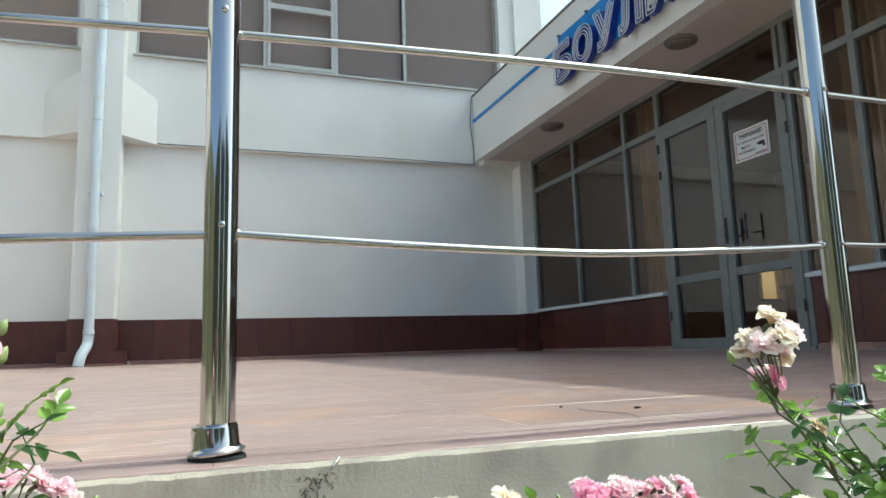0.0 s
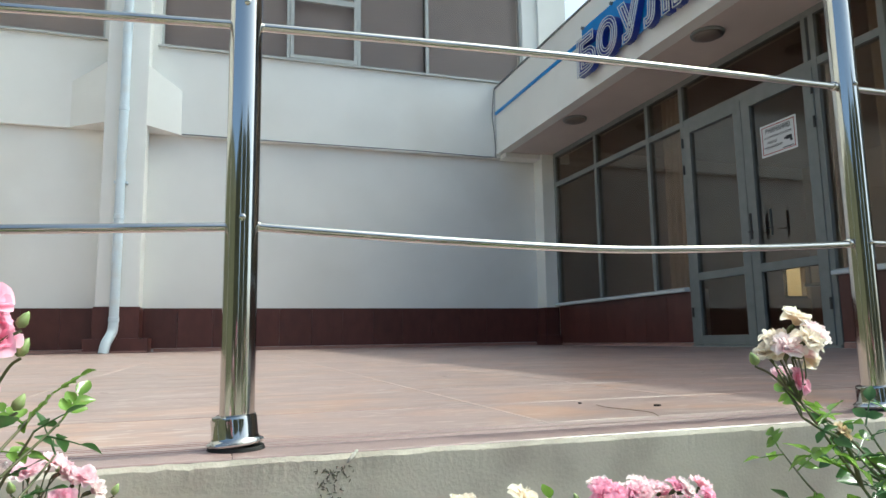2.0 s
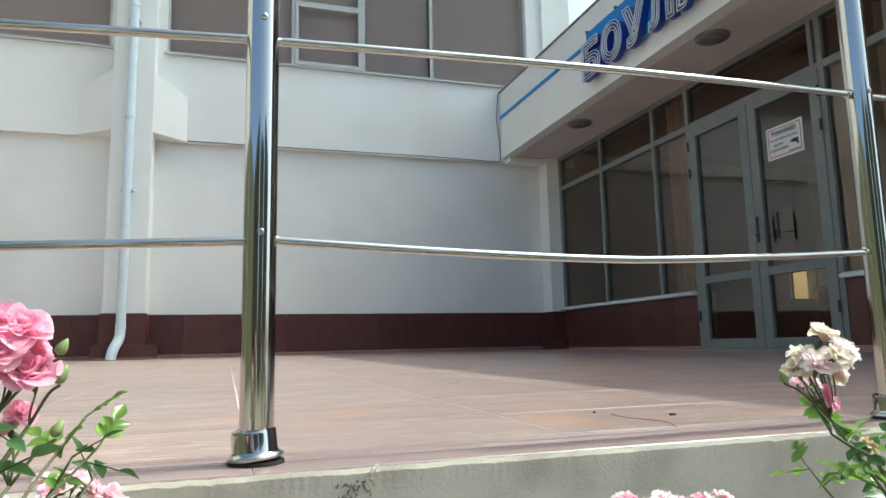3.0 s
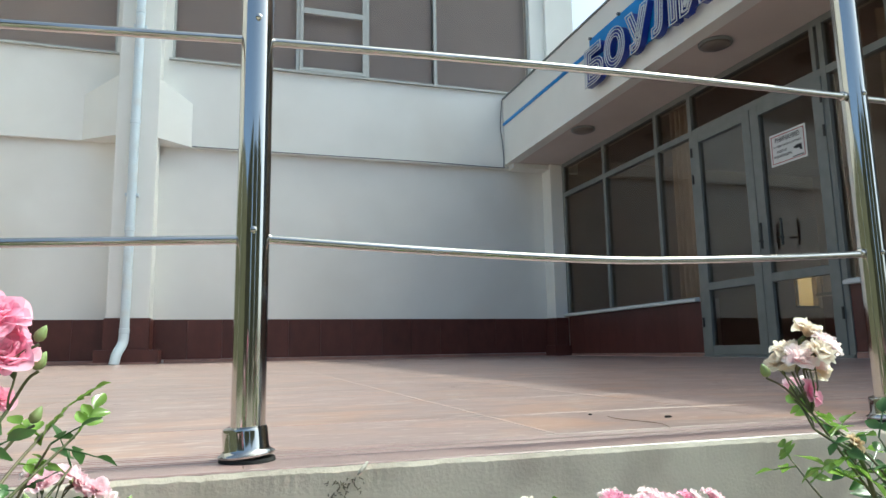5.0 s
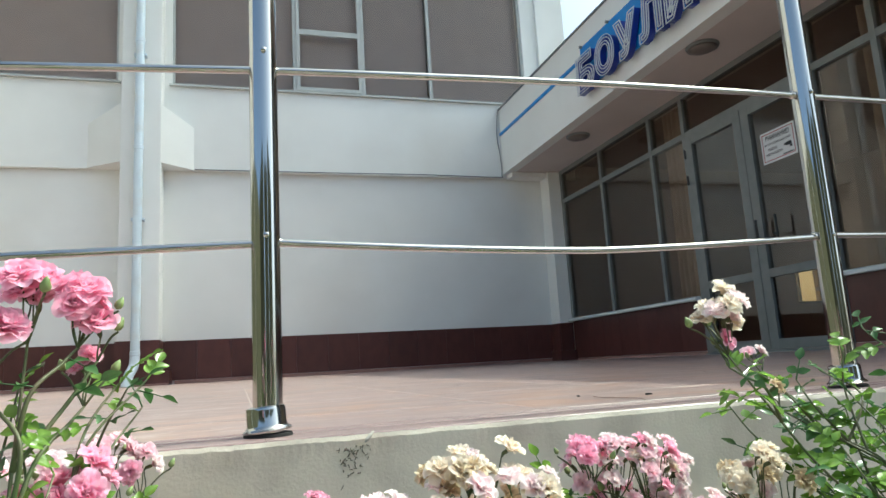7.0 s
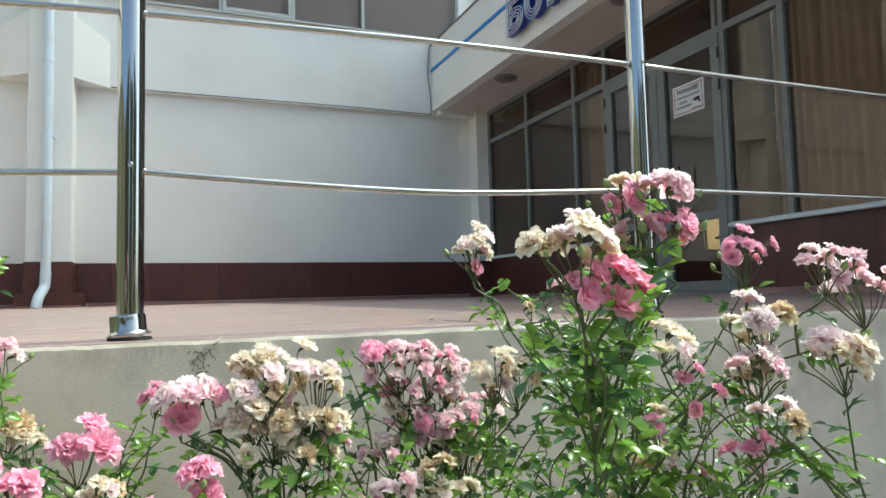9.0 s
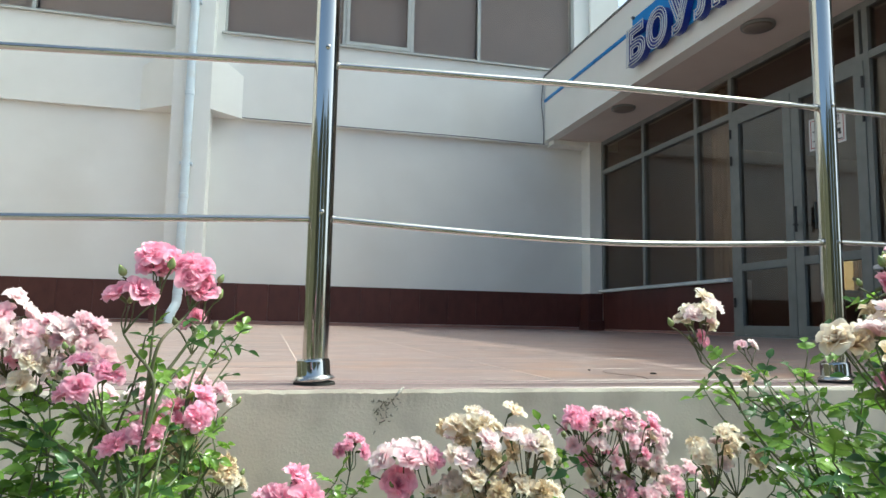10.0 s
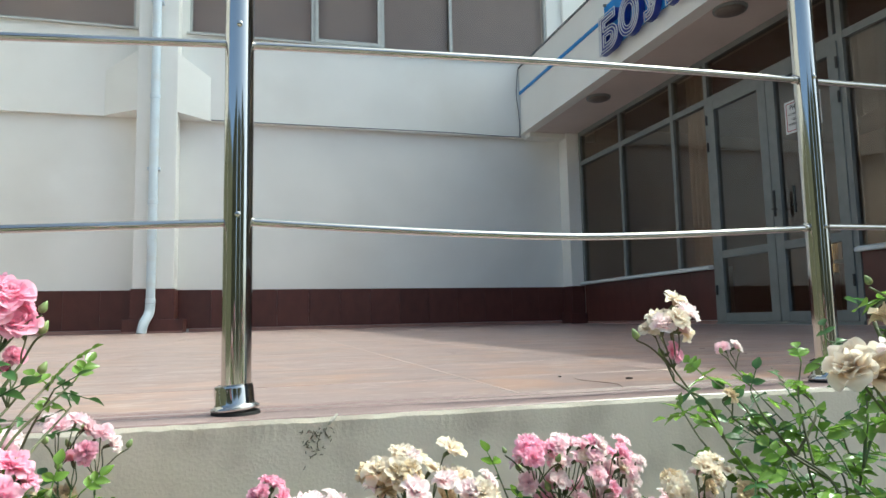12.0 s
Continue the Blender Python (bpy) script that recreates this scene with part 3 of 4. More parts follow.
# ---- lettering ----
def text_mesh(body, size, extrude=0.0, bold=0.0, shear=0.0, outline=0.0, spacing=1.0):
    cu = bpy.data.curves.new("lettering", "FONT")
    cu.body, cu.size, cu.extrude, cu.offset, cu.shear, cu.space_character = body, size, extrude, bold, shear, spacing
    cu.resolution_u = 4
    if outline:
        cu.fill_mode, cu.bevel_depth, cu.bevel_resolution = "NONE", outline, 1
    ob = new("lettering", cu)
    bpy.context.view_layer.update()
    me = bpy.data.meshes.new_from_object(ob.evaluated_get(bpy.context.evaluated_depsgraph_get()))
    bpy.data.objects.remove(ob)
    return me


def span(me):
    xs = [v.co.x for v in me.vertices]
    ys = [v.co.y for v in me.vertices]
    return min(xs), max(xs), min(ys), max(ys)


# paper notice on the door glass, facing the terrace
NY0, NY1, NZ0, NZ1 = 3.702, 3.322, 1.61, 1.885
nx = G + 0.0035
notice = tagged(group_of("notice", (nx, NY0, NZ0)), "white paper video-surveillance notice with a red border on the door glass", "sign")
put("sheet", boxes((nx - 0.001, nx + 0.002, NY1, NY0, NZ0, NZ1)), paper, notice)
m, wd = 0.018, 0.006
put("border", boxes((nx - 0.0025, nx - 0.0012, NY1 + m, NY0 - m, NZ0 + m, NZ0 + m + wd), (nx - 0.0025, nx - 0.0012, NY1 + m, NY0 - m, NZ1 - m - wd, NZ1 - m),
                    (nx - 0.0025, nx - 0.0012, NY1 + m, NY1 + m + wd, NZ0 + m + wd, NZ1 - m - wd), (nx - 0.0025, nx - 0.0012, NY0 - m - wd, NY0 - m, NZ0 + m + wd, NZ1 - m - wd)), red_ink, notice, "red printed border")
for body, size, z, left, wide, bold in (("ВНИМАНИЕ!", 0.055, 1.806, 0.06, 0.26, 0.0016), ("НА ТЕРРИТОРИИ САНАТОРИЯ", 0.024, 1.761, 0.04, 0.29, 0.0006), ("ВЕДЕТСЯ", 0.026, 1.715, 0.075, 0.10, 0.0008), ("ВИДЕОНАБЛЮДЕНИЕ", 0.026, 1.675, 0.04, 0.19, 0.0008)):
    me = text_mesh(body, size, bold=bold)
    x0, x1, y0, y1 = span(me)
    me.transform(Matrix(((0, 0, -1, 0), (-wide / (x1 - x0), 0, 0, -left + x0 * wide / (x1 - x0)), (0, 1, 0, z - NZ0), (0, 0, 0, 1))))
    me.transform(Matrix.Translation((-0.0028, 0, 0)))
    me.materials.append(ink)
    o = new("lettering", me)
    o.parent = notice
put("print_bar", boxes((nx - 0.0026, nx - 0.0013, NY1 + 0.035, NY1 + 0.15, 1.640, 1.648)), ink, notice)
put("camera_drawing", boxes((nx - 0.0026, nx - 0.0013, NY1 + 0.05, NY1 + 0.11, 1.703, 1.733), (nx - 0.0026, nx - 0.0013, NY1 + 0.11, NY1 + 0.13, 1.710, 1.726), (nx - 0.0026, nx - 0.0013, NY1 + 0.045, NY1 + 0.07, 1.683, 1.701)), ink, notice)

# bowling sign: azure panel, dark blue letters, white tubes
along = Vector((0, -1, 0))
out = Vector((-1, 0, 0))
SY = 5.16
origin = Vector((fascia_x(SY), SY, 2.79))
axes = Matrix(((along.x, 0, out.x, origin.x), (along.y, 0, out.y, origin.y), (0, 1, 0, origin.z), (0, 0, 0, 1)))
sign = group_of("sign")
sign.matrix_world = axes
tagged(sign, "blue bowling sign with raised letters and white tube outlines", "sign")


def on_sign(n, bm, mat, lab=""):
    return part(n, bm, mat, sign, lab)


on_sign("panel", boxes((-0.01, 3.2, 0.065, 0.55, 0.02, 0.045), bevel=0.004), blue_panel, "azure backing panel")
pen = 0.02
for ch in "БОУЛИНГ":
    me = text_mesh(ch, 0.60, extrude=0.03, bold=0.028, shear=0.02)
    x0, x1, y0, y1 = span(me)
    w = 0.345 if ch != "Г" else 0.30
    fit_in = Matrix.Diagonal((w / (x1 - x0), 0.385 / (y1 - y0), 1, 1)) @ Matrix.Translation((-x0, -y0, 0))
    me.transform(Matrix.Translation((pen, 0.0, 0.085)) @ fit_in)
    me.materials.append(blue_letter)
    o = new("letter", me)
    o.parent = sign
    for grow, thick in ((-0.004, 0.007), (0.034, 0.006)):
        me2 = text_mesh(ch, 0.60, bold=grow, shear=0.02, outline=thick)
        me2.transform(Matrix.Translation((pen, 0.0, 0.13)) @ fit_in)
        me2.materials.append(neon)
        o2 = new("tube", me2)
        o2.parent = o
    pen += w + 0.045
for k in range(5):
    on_sign("bracket", tube([(0.03 + 0.55 * k, 0.548, 0.0), (0.03 + 0.55 * k, 0.548, 0.07)], 0.016, 10), cable_mat)

# blue strip and cables beside the sign
strip = boxes((-2.48, 0.02, 0.008, 0.048, 0.001, 0.018), bevel=0.003)
st = new("light_strip", finish("light_strip", strip, blue_panel))
st.matrix_world = axes @ Matrix.Translation((0, 0.425, 0))
tagged(st, "narrow blue plastic strip running to the sign", "strip")
yc = WALL_UP - 0.022
cab = smooth_path([(PX1 + 0.36, yc, LEDGE + 0.004), (1.0, yc, LEDGE + 0.006), (2.4, yc, LEDGE + 0.014), (3.43, yc, LEDGE + 0.004), (3.53, yc, LEDGE + 0.05), (3.525, yc, 2.95), (3.50, yc, 3.22), (3.53, yc, 3.59)], 8)
tagged(part("cable", tube(cab, 0.007, 8), cable_mat, smooth=True), "grey cable clipped along the ledge and up the corner", "cable")

# ---- downpipe ----
dx, dy = -1.118, PY - 0.07
pipe = tagged(group_of("downpipe", (dx, dy, 0)), "white enamelled rainwater downpipe with an outlet shoe", "downpipe")
put("pipe", tube([(dx + 0.0, dy, 7.2), (dx, dy, 0.34)], 0.050, 20), pipe_paint, pipe)
put("shoe", tube(smooth_path([(dx, dy, 0.36), (dx - 0.01, dy - 0.01, 0.26), (dx - 0.05, dy - 0.09, 0.15), (dx - 0.07, dy - 0.12, 0.035)], 5), 0.053, 20), pipe_paint, pipe)
for z in (0.42, 1.545, 2.784, 4.12):
    put("collar", lathe([(0.051, -0.05), (0.056, -0.045), (0.056, 0.0), (0.051, 0.006)], (dx, dy, z)), pipe_paint, pipe)
for z in (1.9, 3.9):
    put("clamp", boxes((dx - 0.065, dx + 0.072, dy - 0.02, PY, z, z + 0.025)), pipe_paint, pipe)

# ---- railing ----
POSTS = (-0.915, 0.005, 0.925, 1.845)
RY = 0.0
# heights of the two bars at each post: the first bay follows a ramp
UPPER, LOWER = (0.438, 0.487, 0.507, 0.514), (0.203, 0.247, 0.257, 0.264)


def post(x):
    y = RY
    base = group_of("railing_post", (x, y, 0))
    tagged(base, "polished steel railing post with a round floor collar", "railing post", "railing posts")
    put("tube", tube([(x, y, 0.006), (x, y, 0.92)], 0.0186, 32), steel, base)
    part("collar", lathe([(0.0300, 0.008), (0.0305, 0.010), (0.0262, 0.0125), (0.0243, 0.016), (0.0243, 0.034), (0.0232, 0.0375), (0.0190, 0.039)], (0, 0, 0)), steel, base, "polished base collar").matrix_local = pose(0, 0, 0.002, 0, -5, 0)
    put("gasket", lathe([(0.0296, 0.0005), (0.0304, 0.004), (0.0290, 0.0078)], (x, y, 0)), rubber, base, "black rubber gasket")
    for z in (0.508, 0.255):
        bm = tube([(x, y - 0.0170, z), (x, y - 0.0206, z), (x, y - 0.0218, z)], [0.0038, 0.0038, 0.0020], 14)
        put("screw", bm, steel, base)
    return base


for x in POSTS:
    part_ob = post(x)
    for o in (part_ob, *part_ob.children_recursive):
        if o.type == "MESH":
            for f in o.data.polygons:
                f.use_smooth = True
            o.data.set_sharp_from_angle(angle=radians(35))


def rail(name, x0, x1, z0, z1, sag=0.0, label=""):
    pts = []
    for k in range(33):
        f = k / 32
        drop = sag * (1 - abs(2 * f - 1.06) ** 1.5) if sag else 0.0
        pts.append((x0 + (x1 - x0) * f, RY, z0 + (z1 - z0) * f - drop))
    r = tagged(group_of(name, pts[0]), label, "rail", "railing bars")
    put("bar", tube(pts, 0.0052, 16), steel, r)
    put("end_plug", tube([(pts[0][0] + 0.0172, RY, pts[0][2]), (pts[0][0] + 0.0190, RY, pts[0][2]), (pts[0][0] + 0.0200, RY, pts[0][2])], [0.0058, 0.0058, 0.0053], 16), steel, r)
    for q, s in ((pts[-1], -1),) if x1 > 0.5 else ():
        near = 0.021
        put("end_sleeve", tube([(q[0] + s * near, q[1], q[2]), (q[0] + s * (near + 0.001), q[1], q[2]), (q[0] + s * (near + 0.005), q[1], q[2]), (q[0] + s * (near + 0.006), q[1], q[2])], [0.0056, 0.0072, 0.0072, 0.0056], 16), steel, r)
    for c in r.children:
        for f in c.data.polygons:
            f.use_smooth = True
        c.data.set_sharp_from_angle(angle=radians(35))


for i in range(len(POSTS) - 1):
    rail("railing_bar", POSTS[i], POSTS[i + 1], UPPER[i], UPPER[i + 1], -0.004 if i == 1 else 0.0, "polished steel railing bar between posts")
    rail("railing_bar", POSTS[i], POSTS[i + 1], LOWER[i], LOWER[i + 1], 0.018 if i == 1 else 0.0, "slightly sagging polished steel railing bar" if i == 1 else "polished steel railing bar between posts")

# ---- roses ----
rng = random.Random(11)


def bloom_mesh(name, mat, seed, counts, size, open_deg, messy, wide=1.0):
    """A double rose: rings of cupped petals, the outer ones laid open. size: radius in metres."""
    r = random.Random(seed)
    bm = bmesh.new()
    uv = bm.loops.layers.uv.new("blade")
    nu, nv = 7, 7
    for k, n in enumerate(counts):
        f = k / max(1, len(counts) - 1)
        turn0 = r.random() * 6.28
        for i in range(n):
            az = turn0 + 2 * math.pi * (i + r.uniform(-0.25, 0.25)) / n
            lean = radians(12 + (open_deg - 12) * f + r.uniform(-1, 1) * messy * 28)
            length = size * (0.62 + 0.42 * f) * r.uniform(0.85, 1.12)
            width = length * r.uniform(0.72, 0.95) * (0.75 + 0.35 * f) * wide
            curl = r.uniform(0.2, 0.6) + 0.45 * f * f + messy * r.uniform(-0.3, 0.6)
            twist = r.uniform(-0.5, 0.5) * messy
            grid = []
            rad, z = size * 0.05 * (1 + f), -size * 0.10 * f
            for v in range(nv):
                t = v / (nv - 1)
                th = lean * (0.45 + 0.35 * t + 0.55 * curl * t * t)
                if v:
                    rad += length / (nv - 1) * math.sin(th)
                    z += length / (nv - 1) * math.cos(th)
                w = width * (0.16 + 0.84 * math.sin(math.pi * min(1, 0.08 + 0.56 * t)) ** 0.9)
                row = []
                for u in range(nu):
                    s = 2 * u / (nu - 1) - 1
                    cup = ((0.30 if messy > 0.4 else 0.46) - 0.12 * f) * size * s * s * (1 - 0.55 * t)
                    wave = size * 0.05 * (1 + 2 * messy) * math.sin(3.3 * s + az * 5) * t * t
                    short = 0.42 * length * (1 - math.sqrt(1 - 0.96 * s * s)) * t * t
                    rr = rad - cup * math.cos(th) - short * math.sin(th)
                    zz = z + cup * math.sin(th) + wave - short * math.cos(th)
                    a = az + twist * t
                    p = Vector((rr * math.cos(a) - s * w * 0.5 * math.sin(a), rr * math.sin(a) + s * w * 0.5 * math.cos(a), zz))
                    p += Vector((r.uniform(-1, 1), r.uniform(-1, 1), r.uniform(-1, 1))) * size * 0.005 * (1 + 2 * messy)
                    row.append((bm.verts.new(p), (u / (nu - 1), t)))
                grid.append(row)
            for v in range(nv - 1):
                for u in range(nu - 1):
                    q = (grid[v][u], grid[v][u + 1], grid[v + 1][u + 1], grid[v + 1][u])
                    face = bm.faces.new([c[0] for c in q])
                    face.smooth = True
                    for loop, c in zip(face.loops, q):
                        loop[uv].uv = c[1]
    me = bpy.data.meshes.new(name)
    bm.to_mesh(me)
    bm.free()
    me.materials.append(mat)
    return me


def leaf_mesh(name, mat, seed, pairs, size):
    """A compound rose leaf along +x: a thin stalk with folded, pointed leaflets in pairs and one at the end."""
    r = random.Random(seed)
    bm = bmesh.new()
    uv = bm.loops.layers.uv.new("blade")
    long_ = size * 1.5

    def leaflet(at, az, ln):
        nv = 6
        prev = None
        droop = r.uniform(0.2, 0.9)
        fold = r.uniform(0.15, 0.5)
        for v in range(nv):
            t = v / (nv - 1)
            w = ln * 0.34 * math.sin(math.pi * t ** 0.8) ** 0.85 if 0 < t < 1 else 0.0008
            cx, cz = ln * t, -droop * ln * 0.35 * t * t
            row = []
            for s in (-1, -0.5, 0, 0.5, 1):
                x, y, z = cx, s * w, cz + abs(s) ** 1.5 * w * fold + 0.06 * w * math.sin(9 * t + 4 * s) + r.uniform(-1, 1) * ln * 0.006
                row.append((bm.verts.new((at[0] + x * math.cos(az) - y * math.sin(az), at[1] + x * math.sin(az) + y * math.cos(az), at[2] + z)), (0.5 + 0.5 * s, t)))
            if prev:
                for u in range(4):
                    q = (prev[u], prev[u + 1], row[u + 1], row[u])
                    face = bm.faces.new([c[0] for c in q])
                    face.smooth = True
                    for loop, c in zip(face.loops, q):
                        loop[uv].uv = c[1]
            prev = row

    pts = [(long_ * k / 4, 0, -0.06 * long_ * (k / 4) ** 2) for k in range(5)]
    tube(pts, [0.0009, 0.0008, 0.0008, 0.0006, 0.0005], 5, bm)
    for p in range(pairs):
        t = 0.35 + 0.5 * p / max(1, pairs - 0.5)
        at = (long_ * t, 0, -0.06 * long_ * t * t)
        for s in (-1, 1):
            leaflet(at, s * radians(r.uniform(45, 70)), size * r.uniform(0.7, 0.95))
    leaflet((long_, 0, -0.06 * long_), r.uniform(-0.15, 0.15), size * r.uniform(0.95, 1.15))
    me = bpy.data.meshes.new(name)
    bm.to_mesh(me)
    bm.free()
    me.materials.append(mat)
    return me


BLOOMS = {
    "pink": [bloom_mesh("bloom", petal_pink, 20 + k, (4, 6, 8, 9), 1.0, 80, 0.30, 0.95) for k in range(4)],
    "ruffled": [bloom_mesh("bloom", petal_pink, 25 + k, (6, 9, 11, 12, 12), 1.0, 80, 0.55, 0.70) for k in range(4)],
    "deep": [bloom_mesh("bloom", petal_deep, 30 + k, (4, 6, 8, 9, 10), 1.0, 80, 0.30, 0.92) for k in range(3)],
    "pale": [bloom_mesh("bloom", petal_pale, 40 + k, (6, 9, 11, 12), 1.0, 80, 0.60, 0.80) for k in range(6)],
    "blush": [bloom_mesh("bloom", petal_blush, 80 + k, (6, 9, 11, 12), 1.0, 78, 0.55, 0.78) for k in range(5)],
    "cream": [bloom_mesh("bloom", petal_cream, 50 + k, (5, 7, 9, 9), 1.0, 84, 0.70, 0.85) for k in range(5)],
    "dry": [bloom_mesh("bloom", petal_dry, 60 + k, (6, 8, 9, 9), 1.0, 96, 1.0, 0.7) for k in range(3)],
}
LEAVES = [leaf_mesh("leaf", leaf_mat if k % 4 else leaf_dark, 70 + k, 2 if k % 2 else 1, 0.0160) for k in range(9)]


def bud_mesh(seed, size=0.0036):
    bm = lathe([(0.15 * size, -size), (0.75 * size, -0.6 * size), (0.9 * size, 0.1 * size), (0.5 * size, 1.1 * size), (0.08 * size, 1.7 * size)], (0, 0, 0), 8)
    return finish("bud", bm, bud_mat, True)


BUD = bud_mesh(1)
KINDS = {"p": ("pink",), "d": ("deep",), "l": ("pale", "blush"), "c": ("cream", "cream", "cream", "pale"), "w": ("dry",), "q": ("ruffled",), "m": ("pale", "blush", "ruffled", "blush", "cream"), "n": ("cream", "cream", "pale", "dry"), "o": ("cream", "dry", "cream")}


def child(name, me, parent, m):
    o = new(name, me)
    o.parent = parent
    o.matrix_local = m
    return o


def aim(at, axis, scale, spin):
    q = Vector((0, 0, 1)).rotation_difference(Vector(axis).normalized())
    return Matrix.LocRotScale(at, q, (scale,) * 3) @ pose(0, 0, 0, 0, 0, spin)


def place_leaf(bush, at, away, scale):
    away = Vector(away).normalized()
    side = Vector((-away.y, away.x, 0))
    side = side.normalized() if side.length > 1e-3 else Vector((0, 1, 0))
    side = (side + Vector((0, 0, rng.uniform(-1.3, 1.3)))).normalized()
    up = away.cross(side).normalized()
    side = up.cross(away)
    m = Matrix.Translation(at) @ Matrix((away, side, up)).transposed().to_4x4() @ Matrix.Diagonal((scale, scale, scale, 1))
    child("leaf", rng.choice(LEAVES), bush, m)


def leaves_along(bush, path, start, step, scale=1.0, lift=0.25):
    """Alternate leaves along a stem, from the fraction start of its length."""
    n = len(path)
    az, run = rng.random() * 6.28, 0.0
    for i in range(int(start * n), n - 1):
        run += (path[i + 1] - path[i]).length
        if run >= step:
            run = 0.0
            az += 2.4 + rng.uniform(-0.5, 0.5)
            place_leaf(bush, path[i], (math.cos(az), math.sin(az), lift - 0.12 + rng.uniform(-0.6, 0.5)), scale * rng.uniform(0.65, 1.15))


def rose_bush(base, heads, shoots, label, leaf_step=0.034, full=1.0, leaf_size=1.0):
    """One bush: heads are (x, y, z, blooms, spread, bloom radius, kind); shoots are leafy, (x, y, z)."""
    base = Vector(base)
    bush = tagged(group_of("rose_bush", base), label, "rose bush", "roses along the terrace")
    nodes = []

    def sprout(goal):
        """Where a new stem leaves an older one (or the soil, for the first canes), and the bend of its arch."""
        able = [q for q in nodes if q.z < goal.z - 0.045 and (q.xy - goal.xy).length < 1.6 * (goal.z - q.z)]
        if len(nodes) > 9 and able:
            root = min(able, key=lambda q: (q - goal + Vector((0, 0, 0.11))).length * rng.uniform(0.8, 1.4))
        else:
            root = Vector((rng.uniform(-0.04, 0.04), rng.uniform(-0.03, 0.03), 0))
        far = (goal - root).length
        return root, root.lerp(goal, 0.5) + Vector((rng.uniform(-1, 1), rng.uniform(-1, 1), 0)) * 0.20 * far + Vector((0, 0, 0.08 * far))

    for x, y, z, n, spread, size, kind in heads:
        stems = bmesh.new()
        if n > 2:
            n, spread = round(n * full), spread * full ** 0.4
        c = Vector((x, y, z)) - base
        neck = c - Vector((0, 0, 0.022 + 0.8 * spread)) + Vector((rng.uniform(-1, 1), rng.uniform(-1, 1), 0)) * 0.006
        root, mid = sprout(neck)
        path = smooth_path([root, mid, neck.lerp(mid, 0.35), neck], 9)
        tube(path, [0.0016 - 0.0008 * k / len(path) for k in range(len(path))], 7, stems)
        nodes.extend(path[len(path) // 3:-2])
        leaves_along(bush, path, 0.18, leaf_step * 0.60, leaf_size)
        for k in range(n):
            if n == 1:
                off = Vector((0, 0, 0))
            else:
                a, q = 2.4 * k + rng.uniform(-0.3, 0.3), math.sqrt((k + 0.5) / n)
                off = Vector((spread * q * math.cos(a), spread * q * math.sin(a) * 0.8, spread * (0.75 * (1 - q * q) - 0.35) + rng.uniform(-0.3, 0.3) * spread))
                off += Vector((rng.gauss(0, 0.22), rng.gauss(0, 0.18), rng.uniform(-0.35, 0.30))) * spread
            at = c + off
            axis = (Vector((0.15, -0.68, 0.62)) if kind in "pd" else Vector((0.30, -0.38, 0.80))) + off / max(spread, 0.01) * 0.8 + Vector((rng.uniform(-1, 1), rng.uniform(-1, 1), rng.uniform(-1, 1))) * 0.28
            rad = size * rng.uniform(0.78, 1.05) * (0.84 if kind in "pd" else 0.93)
            child("bloom", rng.choice(BLOOMS[rng.choice(KINDS[kind])]), bush, aim(at, axis, rad, rng.uniform(0, 360)))
            foot = at - axis.normalized() * rad * 0.12
            tube(smooth_path([neck, neck.lerp(foot, 0.5) - Vector((0, 0, 0.004)), foot - axis.normalized() * 0.008, foot], 3), [0.0006] * 6 + [0.0006, 0.0016, 0.0019, 0.0017], 6, stems)
        for k in range(2 if n > 1 else 1):
            a = rng.random() * 6.28
            tip = c + Vector((math.cos(a) * (spread + 0.012), math.sin(a) * (spread + 0.008), rng.uniform(-0.7, -0.1) * spread - 0.004))
            tube(smooth_path([neck, neck.lerp(tip, 0.6) + Vector((0, 0, 0.003)), tip], 4), 0.0008, 5, stems)
            child("bud", BUD, bush, aim(tip + Vector((0, 0, 0.004)), (math.cos(a) * 0.5, math.sin(a) * 0.5, 1), rng.uniform(0.6, 1.1), 0))
        part("stem", stems, stem_mat, bush, smooth=True)
    for x, y, z in shoots:
        stems = bmesh.new()
        tip = Vector((x, y, z)) - base
        root, mid = sprout(tip)
        path = smooth_path([root, mid, tip], 12)
        tube(path, [0.0014 - 0.0008 * k / len(path) for k in range(len(path))], 6, stems)
        nodes.extend(path[len(path) // 2:-6])
        leaves_along(bush, path, 0.15, leaf_step * 0.55, leaf_size)
        place_leaf(bush, path[-1], (path[-1] - path[-3]) + Vector((rng.uniform(-1, 1), rng.uniform(-1, 1), 0.2)) * 0.01, 0.9 * leaf_size)
        part("stem", stems, stem_mat, bush, smooth=True)
    return bush


def scatter(x0, x1, y0, y1, z0, z1, n):
    n = round(n * 0.8)
    return [(rng.uniform(x0, x1), rng.uniform(y0, y1), rng.uniform(z0, z1)) for _ in range(n)]


